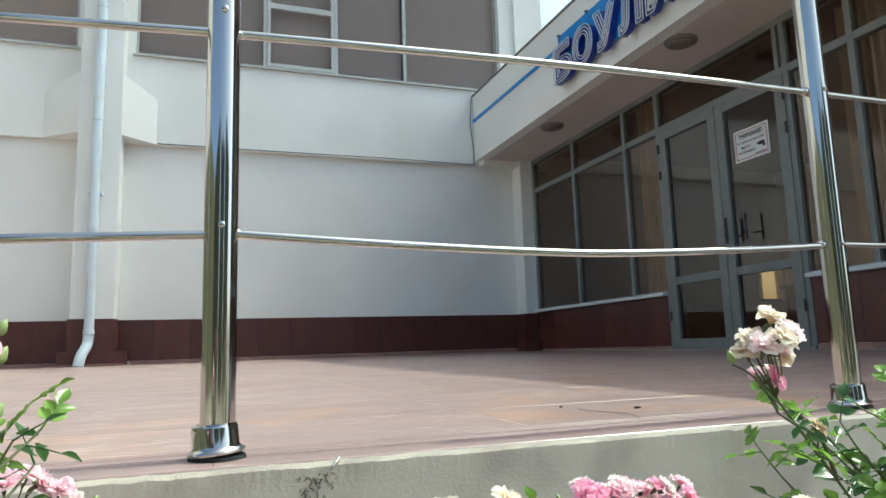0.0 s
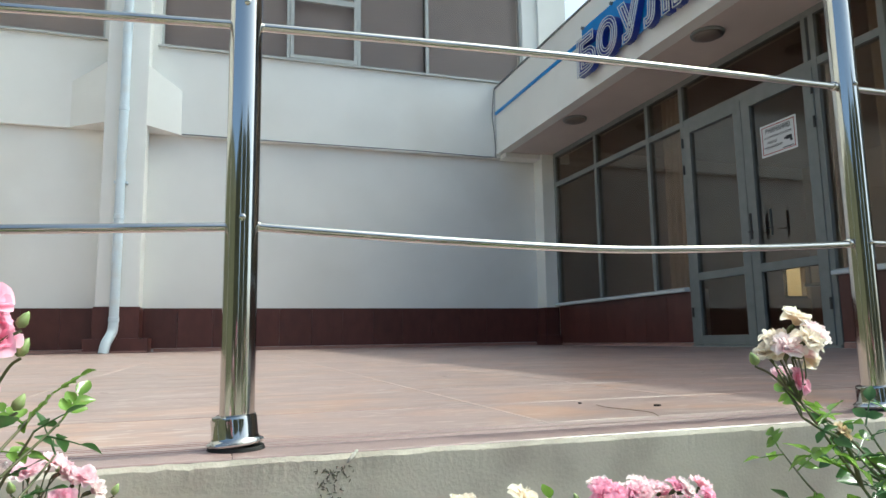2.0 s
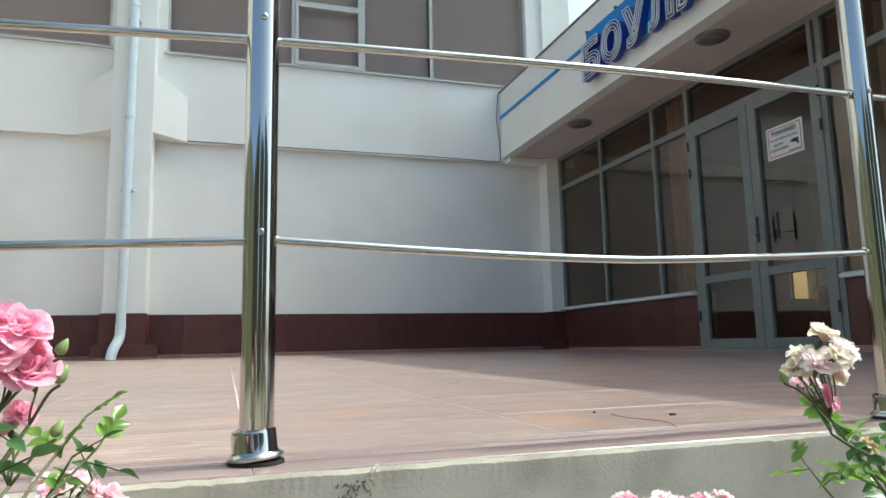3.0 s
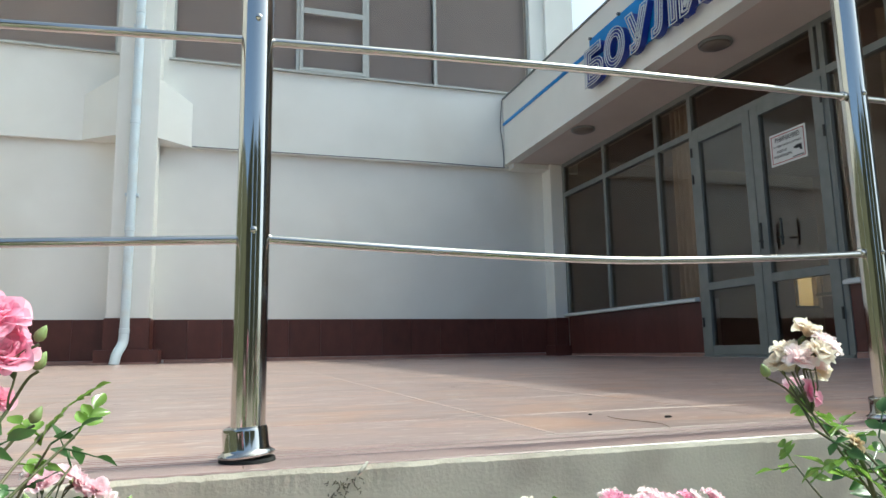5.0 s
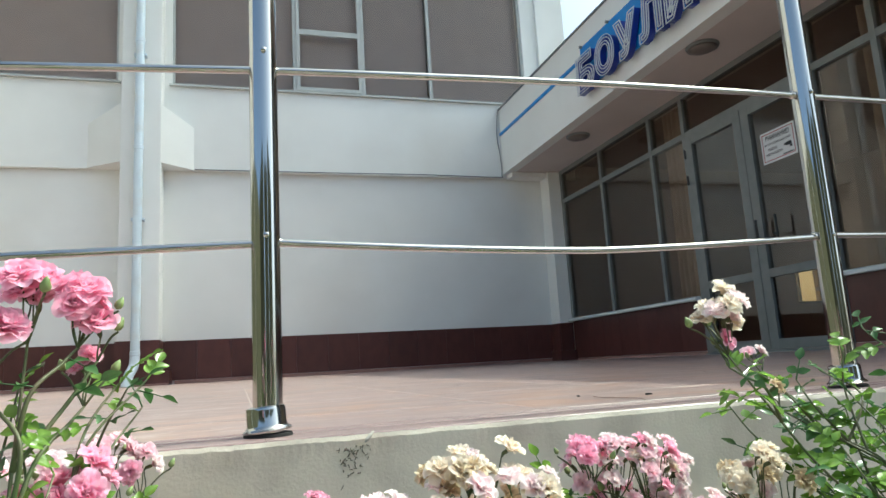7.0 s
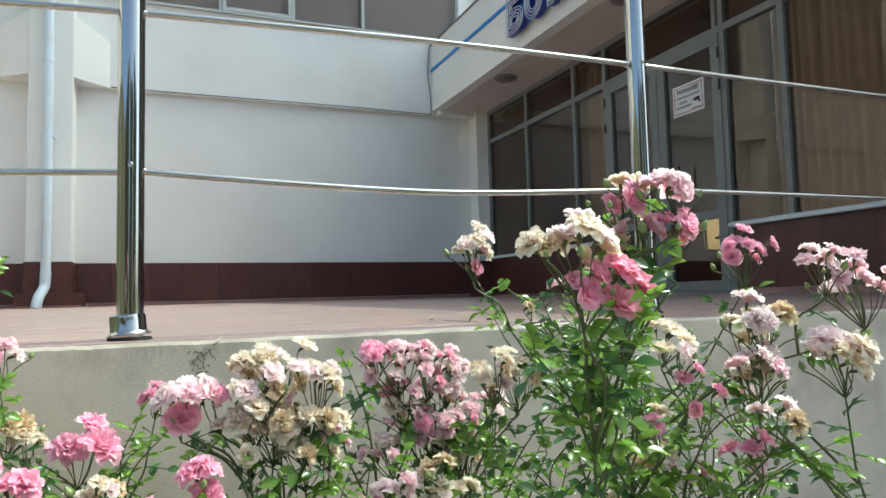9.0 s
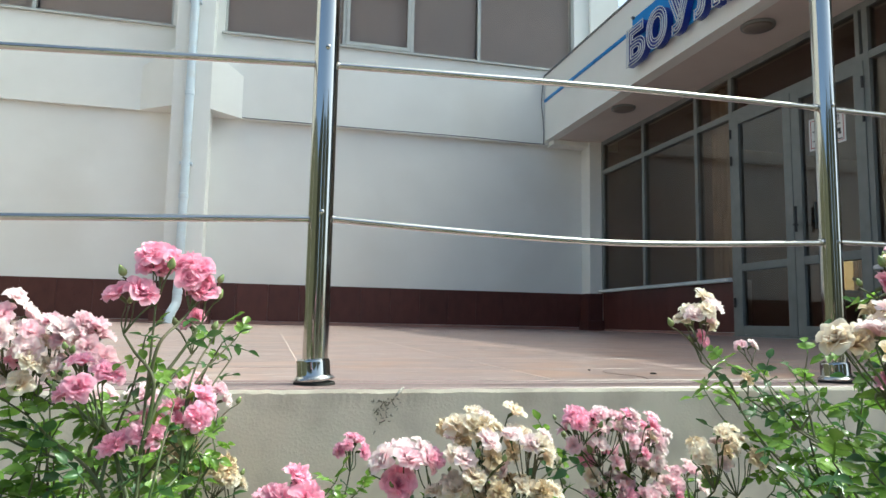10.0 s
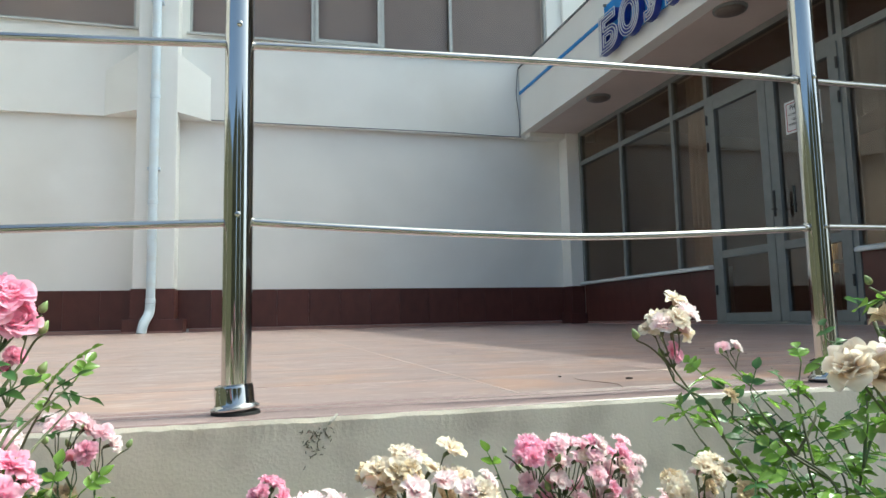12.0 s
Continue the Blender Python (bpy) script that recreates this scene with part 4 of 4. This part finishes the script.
# bush with the white head, and the tall cream and pink heads beside it
rose_bush((0.47, -0.44, BED), [
    (0.360, -0.414, 0.110, 9, 0.020, 0.0138, "c"), (0.655, -0.110, 0.070, 2, 0.010, 0.012, "l"),
    (0.455, -0.36, 0.040, 1, 0.0, 0.009, "w"), (0.359, -0.416, 0.084, 1, 0.0, 0.0115, "p"),
], [(0.44, -0.34, 0.060), (0.47, -0.37, 0.045), (0.50, -0.40, 0.030), (0.47, -0.36, 0.02), (0.52, -0.38, 0.07), (0.53, -0.34, 0.05), (0.46, -0.42, -0.01), (0.55, -0.42, 0.02), (0.46, -0.38, -0.03), (0.49, -0.34, 0.0),
    (0.57, -0.36, 0.09), (0.60, -0.38, 0.06)] + scatter(0.42, 0.62, -0.46, -0.32, -0.14, 0.03, 18),
    "rose bush with a fading cream-white head and glossy leaves", 0.028)
rose_bush((0.44, -0.58, BED), [
    (0.320, -0.668, 0.090, 10, 0.026, 0.0160, "n"), (0.322, -0.668, 0.060, 4, 0.014, 0.0165, "p"),
    (0.350, -0.677, 0.068, 1, 0.0, 0.0205, "d"), (0.348, -0.679, 0.044, 1, 0.0, 0.0205, "d"), (0.369, -0.676, 0.057, 1, 0.0, 0.0150, "d"),
    (0.426, -0.580, 0.138, 4, 0.016, 0.0175, "p"), (0.457, -0.612, 0.143, 4, 0.016, 0.0185, "l"), (0.458, -0.612, 0.112, 4, 0.015, 0.0170, "p"),
    (0.437, -0.592, 0.112, 3, 0.014, 0.0160, "l"), (0.435, -0.588, 0.152, 2, 0.011, 0.0150, "n"), (0.418, -0.572, 0.106, 3, 0.014, 0.0150, "n"), (0.475, -0.533, 0.161, 1, 0.0, 0.0130, "p"),
], [(0.33, -0.66, 0.02), (0.36, -0.68, 0.03), (0.35, -0.62, 0.0), (0.30, -0.64, 0.01), (0.38, -0.70, 0.06)] + scatter(0.36, 0.48, -0.62, -0.50, -0.20, 0.0, 14),
    "tall rose bush with cream and deep pink heads", 0.026)
rose_bush((0.54, -0.60, BED), [
    (0.640, -0.519, 0.097, 10, 0.026, 0.0120, "p"), (0.563, -0.605, 0.029, 9, 0.025, 0.0150, "n"), (0.700, -0.600, 0.064, 14, 0.040, 0.0130, "l"), (0.645, -0.600, 0.080, 5, 0.018, 0.0115, "l"), (0.650, -0.610, -0.008, 8, 0.028, 0.0190, "n"), (0.560, -0.600, -0.014, 4, 0.018, 0.0150, "l"),
    (0.466, -0.597, 0.004, 3, 0.016, 0.0140, "c"), (0.474, -0.608, -0.020, 2, 0.010, 0.011, "p"), (0.510, -0.642, -0.008, 3, 0.016, 0.014, "m"), (0.560, -0.600, -0.030, 4, 0.020, 0.015, "n"), (0.590, -0.560, 0.010, 4, 0.020, 0.015, "c"), (0.600, -0.540, -0.060, 3, 0.018, 0.015, "l"), (0.470, -0.560, -0.100, 3, 0.018, 0.016, "n"), (0.560, -0.580, -0.100, 3, 0.016, 0.016, "m"), (0.500, -0.520, -0.080, 3, 0.018, 0.015, "l"),
    (0.480, -0.619, -0.042, 2, 0.012, 0.012, "p"), (0.412, -0.564, -0.058, 2, 0.014, 0.016, "n"), (0.447, -0.592, -0.055, 2, 0.012, 0.015, "m"),
    (0.520, -0.650, -0.05, 3, 0.018, 0.014, "n"), (0.505, -0.649, -0.075, 2, 0.012, 0.015, "p"), (0.497, -0.55, 0.014, 3, 0.015, 0.014, "c"), (0.53, -0.55, -0.125, 2, 0.014, 0.014, "l"), (0.42, -0.55, -0.145, 2, 0.014, 0.015, "o"),
], scatter(0.42, 0.66, -0.66, -0.46, -0.20, 0.0, 16), "dense rose bush with mixed pale pink and cream heads", 0.028)

# low bushes in front of the terrace face
rose_bush((0.36, -0.28, BED), [
    (0.282, -0.303, -0.006, 3, 0.012, 0.0125, "q"), (0.315, -0.285, -0.016, 6, 0.024, 0.0130, "l"), (0.345, -0.29, -0.024, 6, 0.024, 0.0130, "m"), (0.385, -0.27, -0.040, 5, 0.022, 0.0140, "l"),
    (0.392, -0.387, -0.026, 4, 0.020, 0.0130, "n"), (0.430, -0.372, -0.036, 4, 0.020, 0.0130, "n"), (0.320, -0.28, -0.066, 5, 0.022, 0.0140, "m"), (0.366, -0.29, -0.084, 6, 0.026, 0.0140, "m"),
    (0.430, -0.28, -0.085, 4, 0.022, 0.0130, "l"), (0.343, -0.29, -0.120, 4, 0.022, 0.0140, "m"), (0.300, -0.30, -0.118, 4, 0.020, 0.0130, "l"), (0.396, -0.29, -0.130, 4, 0.022, 0.0130, "n"),
], scatter(0.26, 0.50, -0.36, -0.22, -0.24, -0.07, 14) + [(0.262, -0.25, -0.035), (0.27, -0.27, -0.07)], "low rose bush covered in white-pink clustered blooms", 0.024, full=2.6)
rose_bush((0.16, -0.35, BED), [
    (0.158, -0.336, -0.010, 6, 0.026, 0.0150, "n"), (0.140, -0.36, -0.026, 4, 0.020, 0.0150, "n"), (0.200, -0.36, -0.030, 5, 0.022, 0.0145, "c"), (0.152, -0.36, -0.062, 6, 0.026, 0.0150, "o"),
    (0.188, -0.36, -0.070, 5, 0.024, 0.0145, "n"), (0.130, -0.36, -0.080, 4, 0.020, 0.0140, "o"), (0.182, -0.36, -0.100, 4, 0.020, 0.0140, "n"), (0.210, -0.35, -0.09, 3, 0.014, 0.012, "l"),
    (0.072, -0.349, -0.036, 3, 0.016, 0.0210, "l"), (0.094, -0.349, -0.041, 2, 0.012, 0.0170, "q"), (0.066, -0.352, -0.061, 1, 0.0, 0.0220, "d"), (0.044, -0.172, -0.052, 3, 0.010, 0.0120, "q"),
], scatter(0.02, 0.24, -0.42, -0.26, -0.26, -0.09, 12) + [(0.02, -0.22, -0.085), (0.015, -0.26, -0.11), (0.05, -0.2, -0.1)], "low rose bush with browning cream clusters and pink blooms", 0.024, full=2.1)
rose_bush((0.24, -0.44, BED), [
    (0.144, -0.42, -0.141, 1, 0.0, 0.014, "d"), (0.266, -0.42, -0.136, 3, 0.014, 0.015, "l"), (0.304, -0.42, -0.156, 3, 0.016, 0.017, "c"), (0.341, -0.42, -0.150, 2, 0.012, 0.016, "c"),
    (0.310, -0.42, -0.118, 2, 0.012, 0.014, "o"), (0.237, -0.42, -0.150, 2, 0.012, 0.013, "m"), (0.091, -0.42, -0.150, 2, 0.012, 0.017, "q"), (0.080, -0.42, -0.098, 2, 0.010, 0.021, "q"), (0.086, -0.42, -0.120, 1, 0.0, 0.020, "q"),
    (0.032, -0.42, -0.135, 2, 0.014, 0.020, "q"), (0.004, -0.42, -0.100, 3, 0.014, 0.011, "n"),
], scatter(0.0, 0.40, -0.50, -0.36, -0.30, -0.14, 20), "low leafy rose bush with pink and pale blooms", 0.024, full=1.6)

# bushes on the other side
rose_bush((-0.06, -0.40, BED), [
    (-0.040, -0.215, -0.102, 5, 0.027, 0.0260, "q"), (-0.106, -0.40, -0.078, 4, 0.016, 0.0165, "q"), (-0.067, -0.40, -0.100, 3, 0.013, 0.0180, "q"), (-0.102, -0.42, -0.130, 3, 0.018, 0.0200, "q"),
    (-0.033, -0.42, -0.142, 2, 0.014, 0.018, "l"), (-0.164, -0.155, -0.052, 4, 0.020, 0.0165, "w"), (-0.150, -0.150, -0.068, 2, 0.012, 0.0150, "o"), (-0.185, -0.160, -0.080, 3, 0.016, 0.0160, "o"), (-0.119, -0.130, -0.084, 4, 0.020, 0.0165, "w"),
    (-0.100, -0.130, -0.100, 3, 0.015, 0.0150, "o"),
], scatter(-0.20, 0.02, -0.48, -0.28, -0.28, -0.12, 16), "low rose bush with full pink blooms and withered brown heads", full=1.4)
rose_bush((-0.19, -0.44, BED), [
    (-0.151, -0.430, 0.139, 3, 0.014, 0.0180, "p"), (-0.128, -0.425, 0.134, 3, 0.012, 0.0180, "p"), (-0.115, -0.420, 0.115, 1, 0.0, 0.0180, "p"), (-0.168, -0.445, 0.112, 2, 0.010, 0.0185, "p"), (-0.124, -0.410, 0.093, 2, 0.007, 0.0120, "p"),
    (-0.275, -0.38, 0.086, 6, 0.022, 0.0140, "l"), (-0.240, -0.38, 0.082, 6, 0.022, 0.0140, "l"), (-0.208, -0.38, 0.076, 5, 0.020, 0.0135, "l"), (-0.251, -0.39, 0.056, 6, 0.022, 0.0135, "m"), (-0.211, -0.39, 0.058, 4, 0.018, 0.0140, "l"), (-0.296, -0.38, 0.052, 4, 0.018, 0.0150, "l"),
    (-0.306, -0.39, 0.070, 2, 0.010, 0.017, "p"), (-0.149, -0.45, 0.006, 4, 0.016, 0.015, "q"), (-0.188, -0.45, 0.048, 4, 0.018, 0.014, "q"), (-0.120, -0.44, 0.020, 4, 0.015, 0.014, "q"),
], [(-0.104, -0.345, 0.090), (-0.088, -0.40, 0.080), (-0.092, -0.39, 0.062), (-0.10, -0.40, 0.075), (-0.15, -0.44, 0.05), (-0.13, -0.45, 0.03), (-0.16, -0.41, 0.08)] + scatter(-0.34, -0.16, -0.50, -0.36, -0.20, 0.0, 12),
    "tall rose bush with a bright pink head above pale clusters", 0.040, full=1.35, leaf_size=0.74)
rose_bush((-0.19, -0.20, BED), [
    (-0.150, -0.165, 0.018, 4, 0.020, 0.0150, "l"), (-0.122, -0.158, 0.006, 4, 0.018, 0.0145, "m"), (-0.138, -0.165, -0.010, 2, 0.010, 0.0130, "q"),
    (-0.205, -0.200, -0.024, 2, 0.012, 0.0160, "q"), (-0.182, -0.205, -0.018, 2, 0.010, 0.0150, "q"), (-0.182, -0.214, -0.043, 1, 0.0, 0.0150, "p"),
    (-0.235, -0.205, 0.012, 4, 0.018, 0.0140, "l"), (-0.195, -0.190, 0.008, 3, 0.016, 0.0140, "l"),
], [(-0.15, -0.20, -0.03), (-0.21, -0.22, -0.06), (-0.17, -0.19, -0.05), (-0.13, -0.18, -0.04), (-0.24, -0.22, -0.05)] + scatter(-0.28, -0.12, -0.24, -0.16, -0.22, -0.08, 6), "rose bush with small pale pink clusters by the terrace", 0.03)
rose_bush((-0.32, -0.55, BED), [(-0.24, -0.52, -0.05, 3, 0.016, 0.014, "l"), (-0.28, -0.55, -0.09, 3, 0.016, 0.014, "p")], scatter(-0.40, -0.18, -0.62, -0.46, -0.22, -0.04, 14), "leafy rose bush beside the terrace")

# leafy undergrowth of the bed
rose_bush((-0.27, -0.42, BED), [], scatter(-0.38, -0.17, -0.46, -0.34, -0.07, 0.035, 36), "leafy rose shoots beneath the pale clusters", 0.019)
rose_bush((0.10, -0.46, BED), [], scatter(-0.12, 0.36, -0.50, -0.34, -0.27, -0.13, 40), "leafy rose shoots low in the bed", 0.021)
rose_bush((0.50, -0.50, BED), [], scatter(0.34, 0.80, -0.58, -0.34, -0.26, -0.06, 22), "leafy rose shoots low in the bed", 0.030)
rose_bush((0.34, -0.36, BED), [], scatter(0.20, 0.50, -0.42, -0.26, -0.26, -0.12, 18), "leafy rose shoots low in the bed", 0.022)
rose_bush((-0.22, -0.42, BED), [], scatter(-0.42, -0.04, -0.52, -0.30, -0.26, -0.09, 30), "leafy rose shoots low in the bed", 0.030)

# ---- small things on the terrace ----
def litter(name, x, y, bm, mat, label, category):
    o = part(name, bm, mat)
    o.location = (x, y, SLOPE * y + 0.003)
    return tagged(o, label, category)


litter("leaf_scrap", 0.671, 0.187, boxes((-0.005, 0.004, -0.002, 0.002, 0, 0.0035), (0.004, 0.0075, -0.0014, 0.0014, 0.0005, 0.0028), bevel=0.0007), rubber, "small black dry leaf scrap on the tiles", "debris")
litter("crumb", 0.580, 0.279, boxes((-0.0026, 0.0026, -0.002, 0.002, 0, 0.0026), bevel=0.0007), rubber, "small black crumb on the tiles", "debris")
litter("twig", 0.585, 0.15, tube(smooth_path([(0.01, 0.10, 0.001), (0.0, 0.05, 0.0015), (0.015, 0.0, 0.001), (0.02, -0.04, 0.001), (0.0, -0.09, 0.001)], 6), 0.0006, 6), dead, "thin dry twig on the tiles", "twig")
roots = bmesh.new()
rr = random.Random(5)
for k in range(60):
    a = Vector((0.098 + rr.gauss(0, 0.009), EDGE - 0.0005, -0.010 - abs(rr.gauss(0, 0.014))))
    d = Vector((rr.uniform(-1, 1), -0.12, rr.uniform(-1.2, 0.3)))
    pts = [a, a + d * 0.002 + Vector((0, -0.0006, 0)), a + d * 0.0045]
    tube(pts, [0.0007, 0.0006, 0.0003], 5, roots)
tagged(part("dry_root", roots, moss), "dark dry roots clinging to the concrete face", "roots")
tagged(part("dry_petal", tube(smooth_path([(0.113, EDGE - 0.005, -0.007), (0.117, EDGE - 0.007, -0.002), (0.122, EDGE - 0.004, 0.003), (0.125, EDGE, 0.005)], 4), [0.0006, 0.0012, 0.0018, 0.0022, 0.0020, 0.0022, 0.0024, 0.0018, 0.0014, 0.0016, 0.0020, 0.0012, 0.0005], 6), grout_pale), "pale withered petal on the terrace edge", "petal")

# cement lip under the tiles, uneven
bm = bmesh.new()
rows = []
for k in range(681):
    x = -1.2 + 3.4 * k / 680
    j = 0.0014 * noise.noise((x * 16, 0, 0)) + 0.0016 * noise.noise((x * 60, 3, 0)) + 0.0014 * noise.noise((x * 190, 7, 0))
    rows.append([bm.verts.new((x, EDGE - 0.0001, -0.024)), bm.verts.new((x, EDGE - 0.0005 + 0.3 * j, -0.010)), bm.verts.new((x, EDGE - 0.0006 + 0.4 * j, -0.0030 + 0.8 * j)), bm.verts.new((x, EDGE + 0.0013, 0.0022 + 0.4 * j)), bm.verts.new((x, EDGE + 0.0013, -0.024))])
for a, b in zip(rows, rows[1:]):
    for i in range(5):
        bm.faces.new((a[i], b[i], b[(i + 1) % 5], a[(i + 1) % 5]))
bm.faces.new(rows[0])
bm.faces.new(rows[-1][::-1])
structure("edge_mortar", bm, concrete, "uneven pale mortar lip along the terrace edge", "trim")

# ---- pieces: floor tiles, edge tiles, skirting, wall base tiles ----
TW, TD, JX, JY, GAP = 0.415, 0.388, 0.0, 0.338, 0.0030


def slab_mesh(name, w, d, h, mat, bevel=0.0003):
    """One tile with its lower edge square and its upper edge eased, origin at its corner."""
    g, b = GAP / 2, bevel
    bm = bmesh.new()
    lv = [((g, g), (w - g, g), (w - g, d - g), (g, d - g), 0.0), ((g, g), (w - g, g), (w - g, d - g), (g, d - g), h - b), ((g + b, g + b), (w - g - b, g + b), (w - g - b, d - g - b), (g + b, d - g - b), h)]
    rings = [[bm.verts.new((x, y, z)) for x, y in (p0, p1, p2, p3)] for p0, p1, p2, p3, z in lv]
    for a, c in zip(rings, rings[1:]):
        for i in range(4):
            bm.faces.new((a[i], a[(i + 1) % 4], c[(i + 1) % 4], c[i]))
    bm.faces.new(rings[-1])
    return finish(name, bm, mat)


floor = structure("floor", prism([(-6, 0.071), (GLAZED + 0.012, 0.071), (GLAZED + 0.012, WALL_LOW - 0.001), (-6, WALL_LOW - 0.001)], -0.012, [0.00305, 0.00305, 0.00305 + SLOPE * 7.65, 0.00305 + SLOPE * 7.65]), grout,
                  "terrace floor of pinkish-brown marbled tiles with pale joints", "floor")
tile_me = slab_mesh("tile", TW, TD, 0.006, tile)
first_me = slab_mesh("tile", TW, JY - 0.071, 0.006, tile)
tilt = math.degrees(math.atan(SLOPE))
rest = []
ti = random.Random(3)
for ix in range(-15, 11):
    for iy in range(-1, 23):
        x, y = JX + TW * ix, (JY + TD * iy) if iy >= 0 else 0.071
        if x + TW > GLAZED or y + TD > WALL_LOW + 0.2:
            continue
        m = pose(x, y, SLOPE * y - 0.0028 + ti.uniform(-0.0001, 0.0001), tilt, 0, 0)
        if -3.3 < x < 3.4 and y < 6.3:
            child("tile", first_me if iy < 0 else tile_me, floor, m)
        else:
            rest.append((first_me if iy < 0 else tile_me, m))
bm = bmesh.new()
for me, m in rest:
    start = len(bm.verts)
    bm.from_mesh(me)
    bm.verts.ensure_lookup_table()
    for v in bm.verts[start:]:
        v.co = m @ v.co
o = new("tiles_far", finish("tiles_far", bm, tile))
o.parent = floor
tagged(o, "far rows of marbled floor tiles", kind="stuff")

# edge tiles with anti-slip grooves
EW, ED = 0.415, 0.1365


def nosing_mesh():
    prof = [(0.0016, -0.010), (0.0016, 0.0030), (0.0030, 0.0042)]
    for g in (0.070, 0.082, 0.109, 0.121):
        prof += [(g - 0.0035, 0.0042), (g - 0.002, 0.0022), (g + 0.002, 0.0022), (g + 0.0035, 0.0042)]
    prof += [(ED - 0.003, 0.0042), (ED - 0.0018, 0.003), (ED - 0.0018, -0.012)]
    bm = bmesh.new()
    a = [bm.verts.new((0.0004, y, z)) for y, z in prof]
    b = [bm.verts.new((EW - 0.0004, y, z)) for y, z in prof]
    for i in range(len(prof) - 1):
        bm.faces.new((a[i], b[i], b[i + 1], a[i + 1]))
    bm.faces.new(a[::-1])
    bm.faces.new(b)
    return finish("edge_tile", bm, edge_tile)


nose = nosing_mesh()
edge_strip = structure("edge_strip", boxes((-6, GLAZED, EDGE + 0.004, 0.0705, -0.014, 0.0012)), grout, "grooved brown edge tiles along the terrace rim", "trim")
for k in range(-14, 10):
    child("edge_tile", nose, edge_strip, pose(JX + EW * k, EDGE, -0.0005))

# skirting strip and red-brown wall tiles
BT, BZ0, BZ1 = 0.40, 0.082, 0.542


def face_tile(w, h, deep, mat):
    g, b = 0.0008, 0.0012
    bm = boxes((g, w - g, -deep, 0, g, h - g), bevel=b)
    return finish("tile", bm, mat)


def clad(name, p0, p1, z0, z1, facing, w, mat, label, deep=0.014):
    """Tiles side by side from p0 to p1 in plan, standing proud on the side of facing."""
    p0, p1 = Vector((*p0, 0)), Vector((*p1, 0))
    run = (p1 - p0).length
    n = max(1, round(run / w))
    d = (p1 - p0).normalized()
    th = math.degrees(math.atan2(d.y, d.x))
    holder = tagged(group_of(name, (p0.x, p0.y, z0)), label, "wall cladding", kind="structure")
    me = face_tile(run / n, z1 - z0, deep, mat)
    for k in range(n):
        q = d * (run / n * k)
        child("tile", me, holder, pose(q.x, q.y, 0, 0, 0, th))
    return holder


zb = SLOPE * 7.7 + 0.004
clad("base_north", (-6, WALL_LOW), (PX0 - 0.001, WALL_LOW), BZ0, BZ1, None, BT, brown_tile, "polished red-brown stone tiles along the wall foot")
clad("base_north", (PX1 + 0.001, WALL_LOW), (4.14, WALL_LOW), BZ0, BZ1, None, BT, brown_tile, "polished red-brown stone tiles along the wall foot")
clad("base_pilaster", (PX0 - 0.012, PY), (PX1 + 0.012, PY), BZ0, BZ1, None, 0.25, brown_tile, "red-brown tiles round the pilaster foot")
clad("base_pilaster", (PX1, PY), (PX1, WALL_LOW - 0.015), BZ0, BZ1, None, 0.3, brown_tile, "red-brown tiles round the pilaster foot")
clad("base_pilaster", (PX0, WALL_LOW - 0.015), (PX0, PY), BZ0, BZ1, None, 0.3, brown_tile, "red-brown tiles round the pilaster foot")
structure("pilaster_plinth", boxes((PX0 - 0.09, PX1 + 0.115, PY - 0.06, WALL_LOW - 0.02, 0.0, 0.195), bevel=0.006), brown_tile, "red-brown stone plinth under the pilaster", "plinth")
clad("base_column", (4.135, 7.46), (4.325, 7.46), BZ0, BZ1, None, 0.36, brown_tile, "red-brown tiles round the column foot")
clad("base_column", (4.137, WALL_LOW - 0.015), (4.137, 7.46), BZ0, BZ1, None, 0.3, brown_tile, "red-brown tiles round the column foot")
structure("column_plinth", boxes((4.09, 4.326, 7.40, WALL_LOW - 0.02, 0.0, 0.175), bevel=0.005), brown_tile, "red-brown stone plinth under the column", "plinth")
clad("base_glazing", (GLAZED + 0.012, 7.44), (GLAZED + 0.012, D0 + 0.052), BZ0 - 0.02, SILL - 0.048, None, BT, brown_tile, "polished red-brown stone tiles under the glazing")
clad("base_glazing", (GLAZED + 0.012, D1 - 0.052), (GLAZED + 0.012, YB2), BZ0 - 0.02, SILL - 0.048, None, BT, brown_tile, "polished red-brown stone tiles under the glazing")
clad("skirting_north", (-6, WALL_LOW), (PX0 - 0.10, WALL_LOW), zb, BZ0 - 0.001, None, 0.42, skirting_tile, "pinkish skirting tiles", 0.020)
clad("skirting_north", (PX1 + 0.14, WALL_LOW), (4.09, WALL_LOW), zb, BZ0 - 0.001, None, 0.42, skirting_tile, "pinkish skirting tiles", 0.020)
clad("skirting_pilaster", (PX0 - 0.09, PY - 0.061), (PX1 + 0.115, PY - 0.061), zb, BZ0 - 0.02, None, 0.42, skirting_tile, "pinkish skirting tiles round the plinth", 0.012)
clad("skirting_glazing", (GLAZED + 0.012, 7.39), (GLAZED + 0.012, D0 + 0.052), 0.02, BZ0 - 0.021, None, 0.42, skirting_tile, "pinkish skirting tiles", 0.020)
clad("skirting_glazing", (GLAZED + 0.012, D1 - 0.052), (GLAZED + 0.012, 0.0), 0.004, BZ0 - 0.021, None, 0.42, skirting_tile, "pinkish skirting tiles", 0.020)
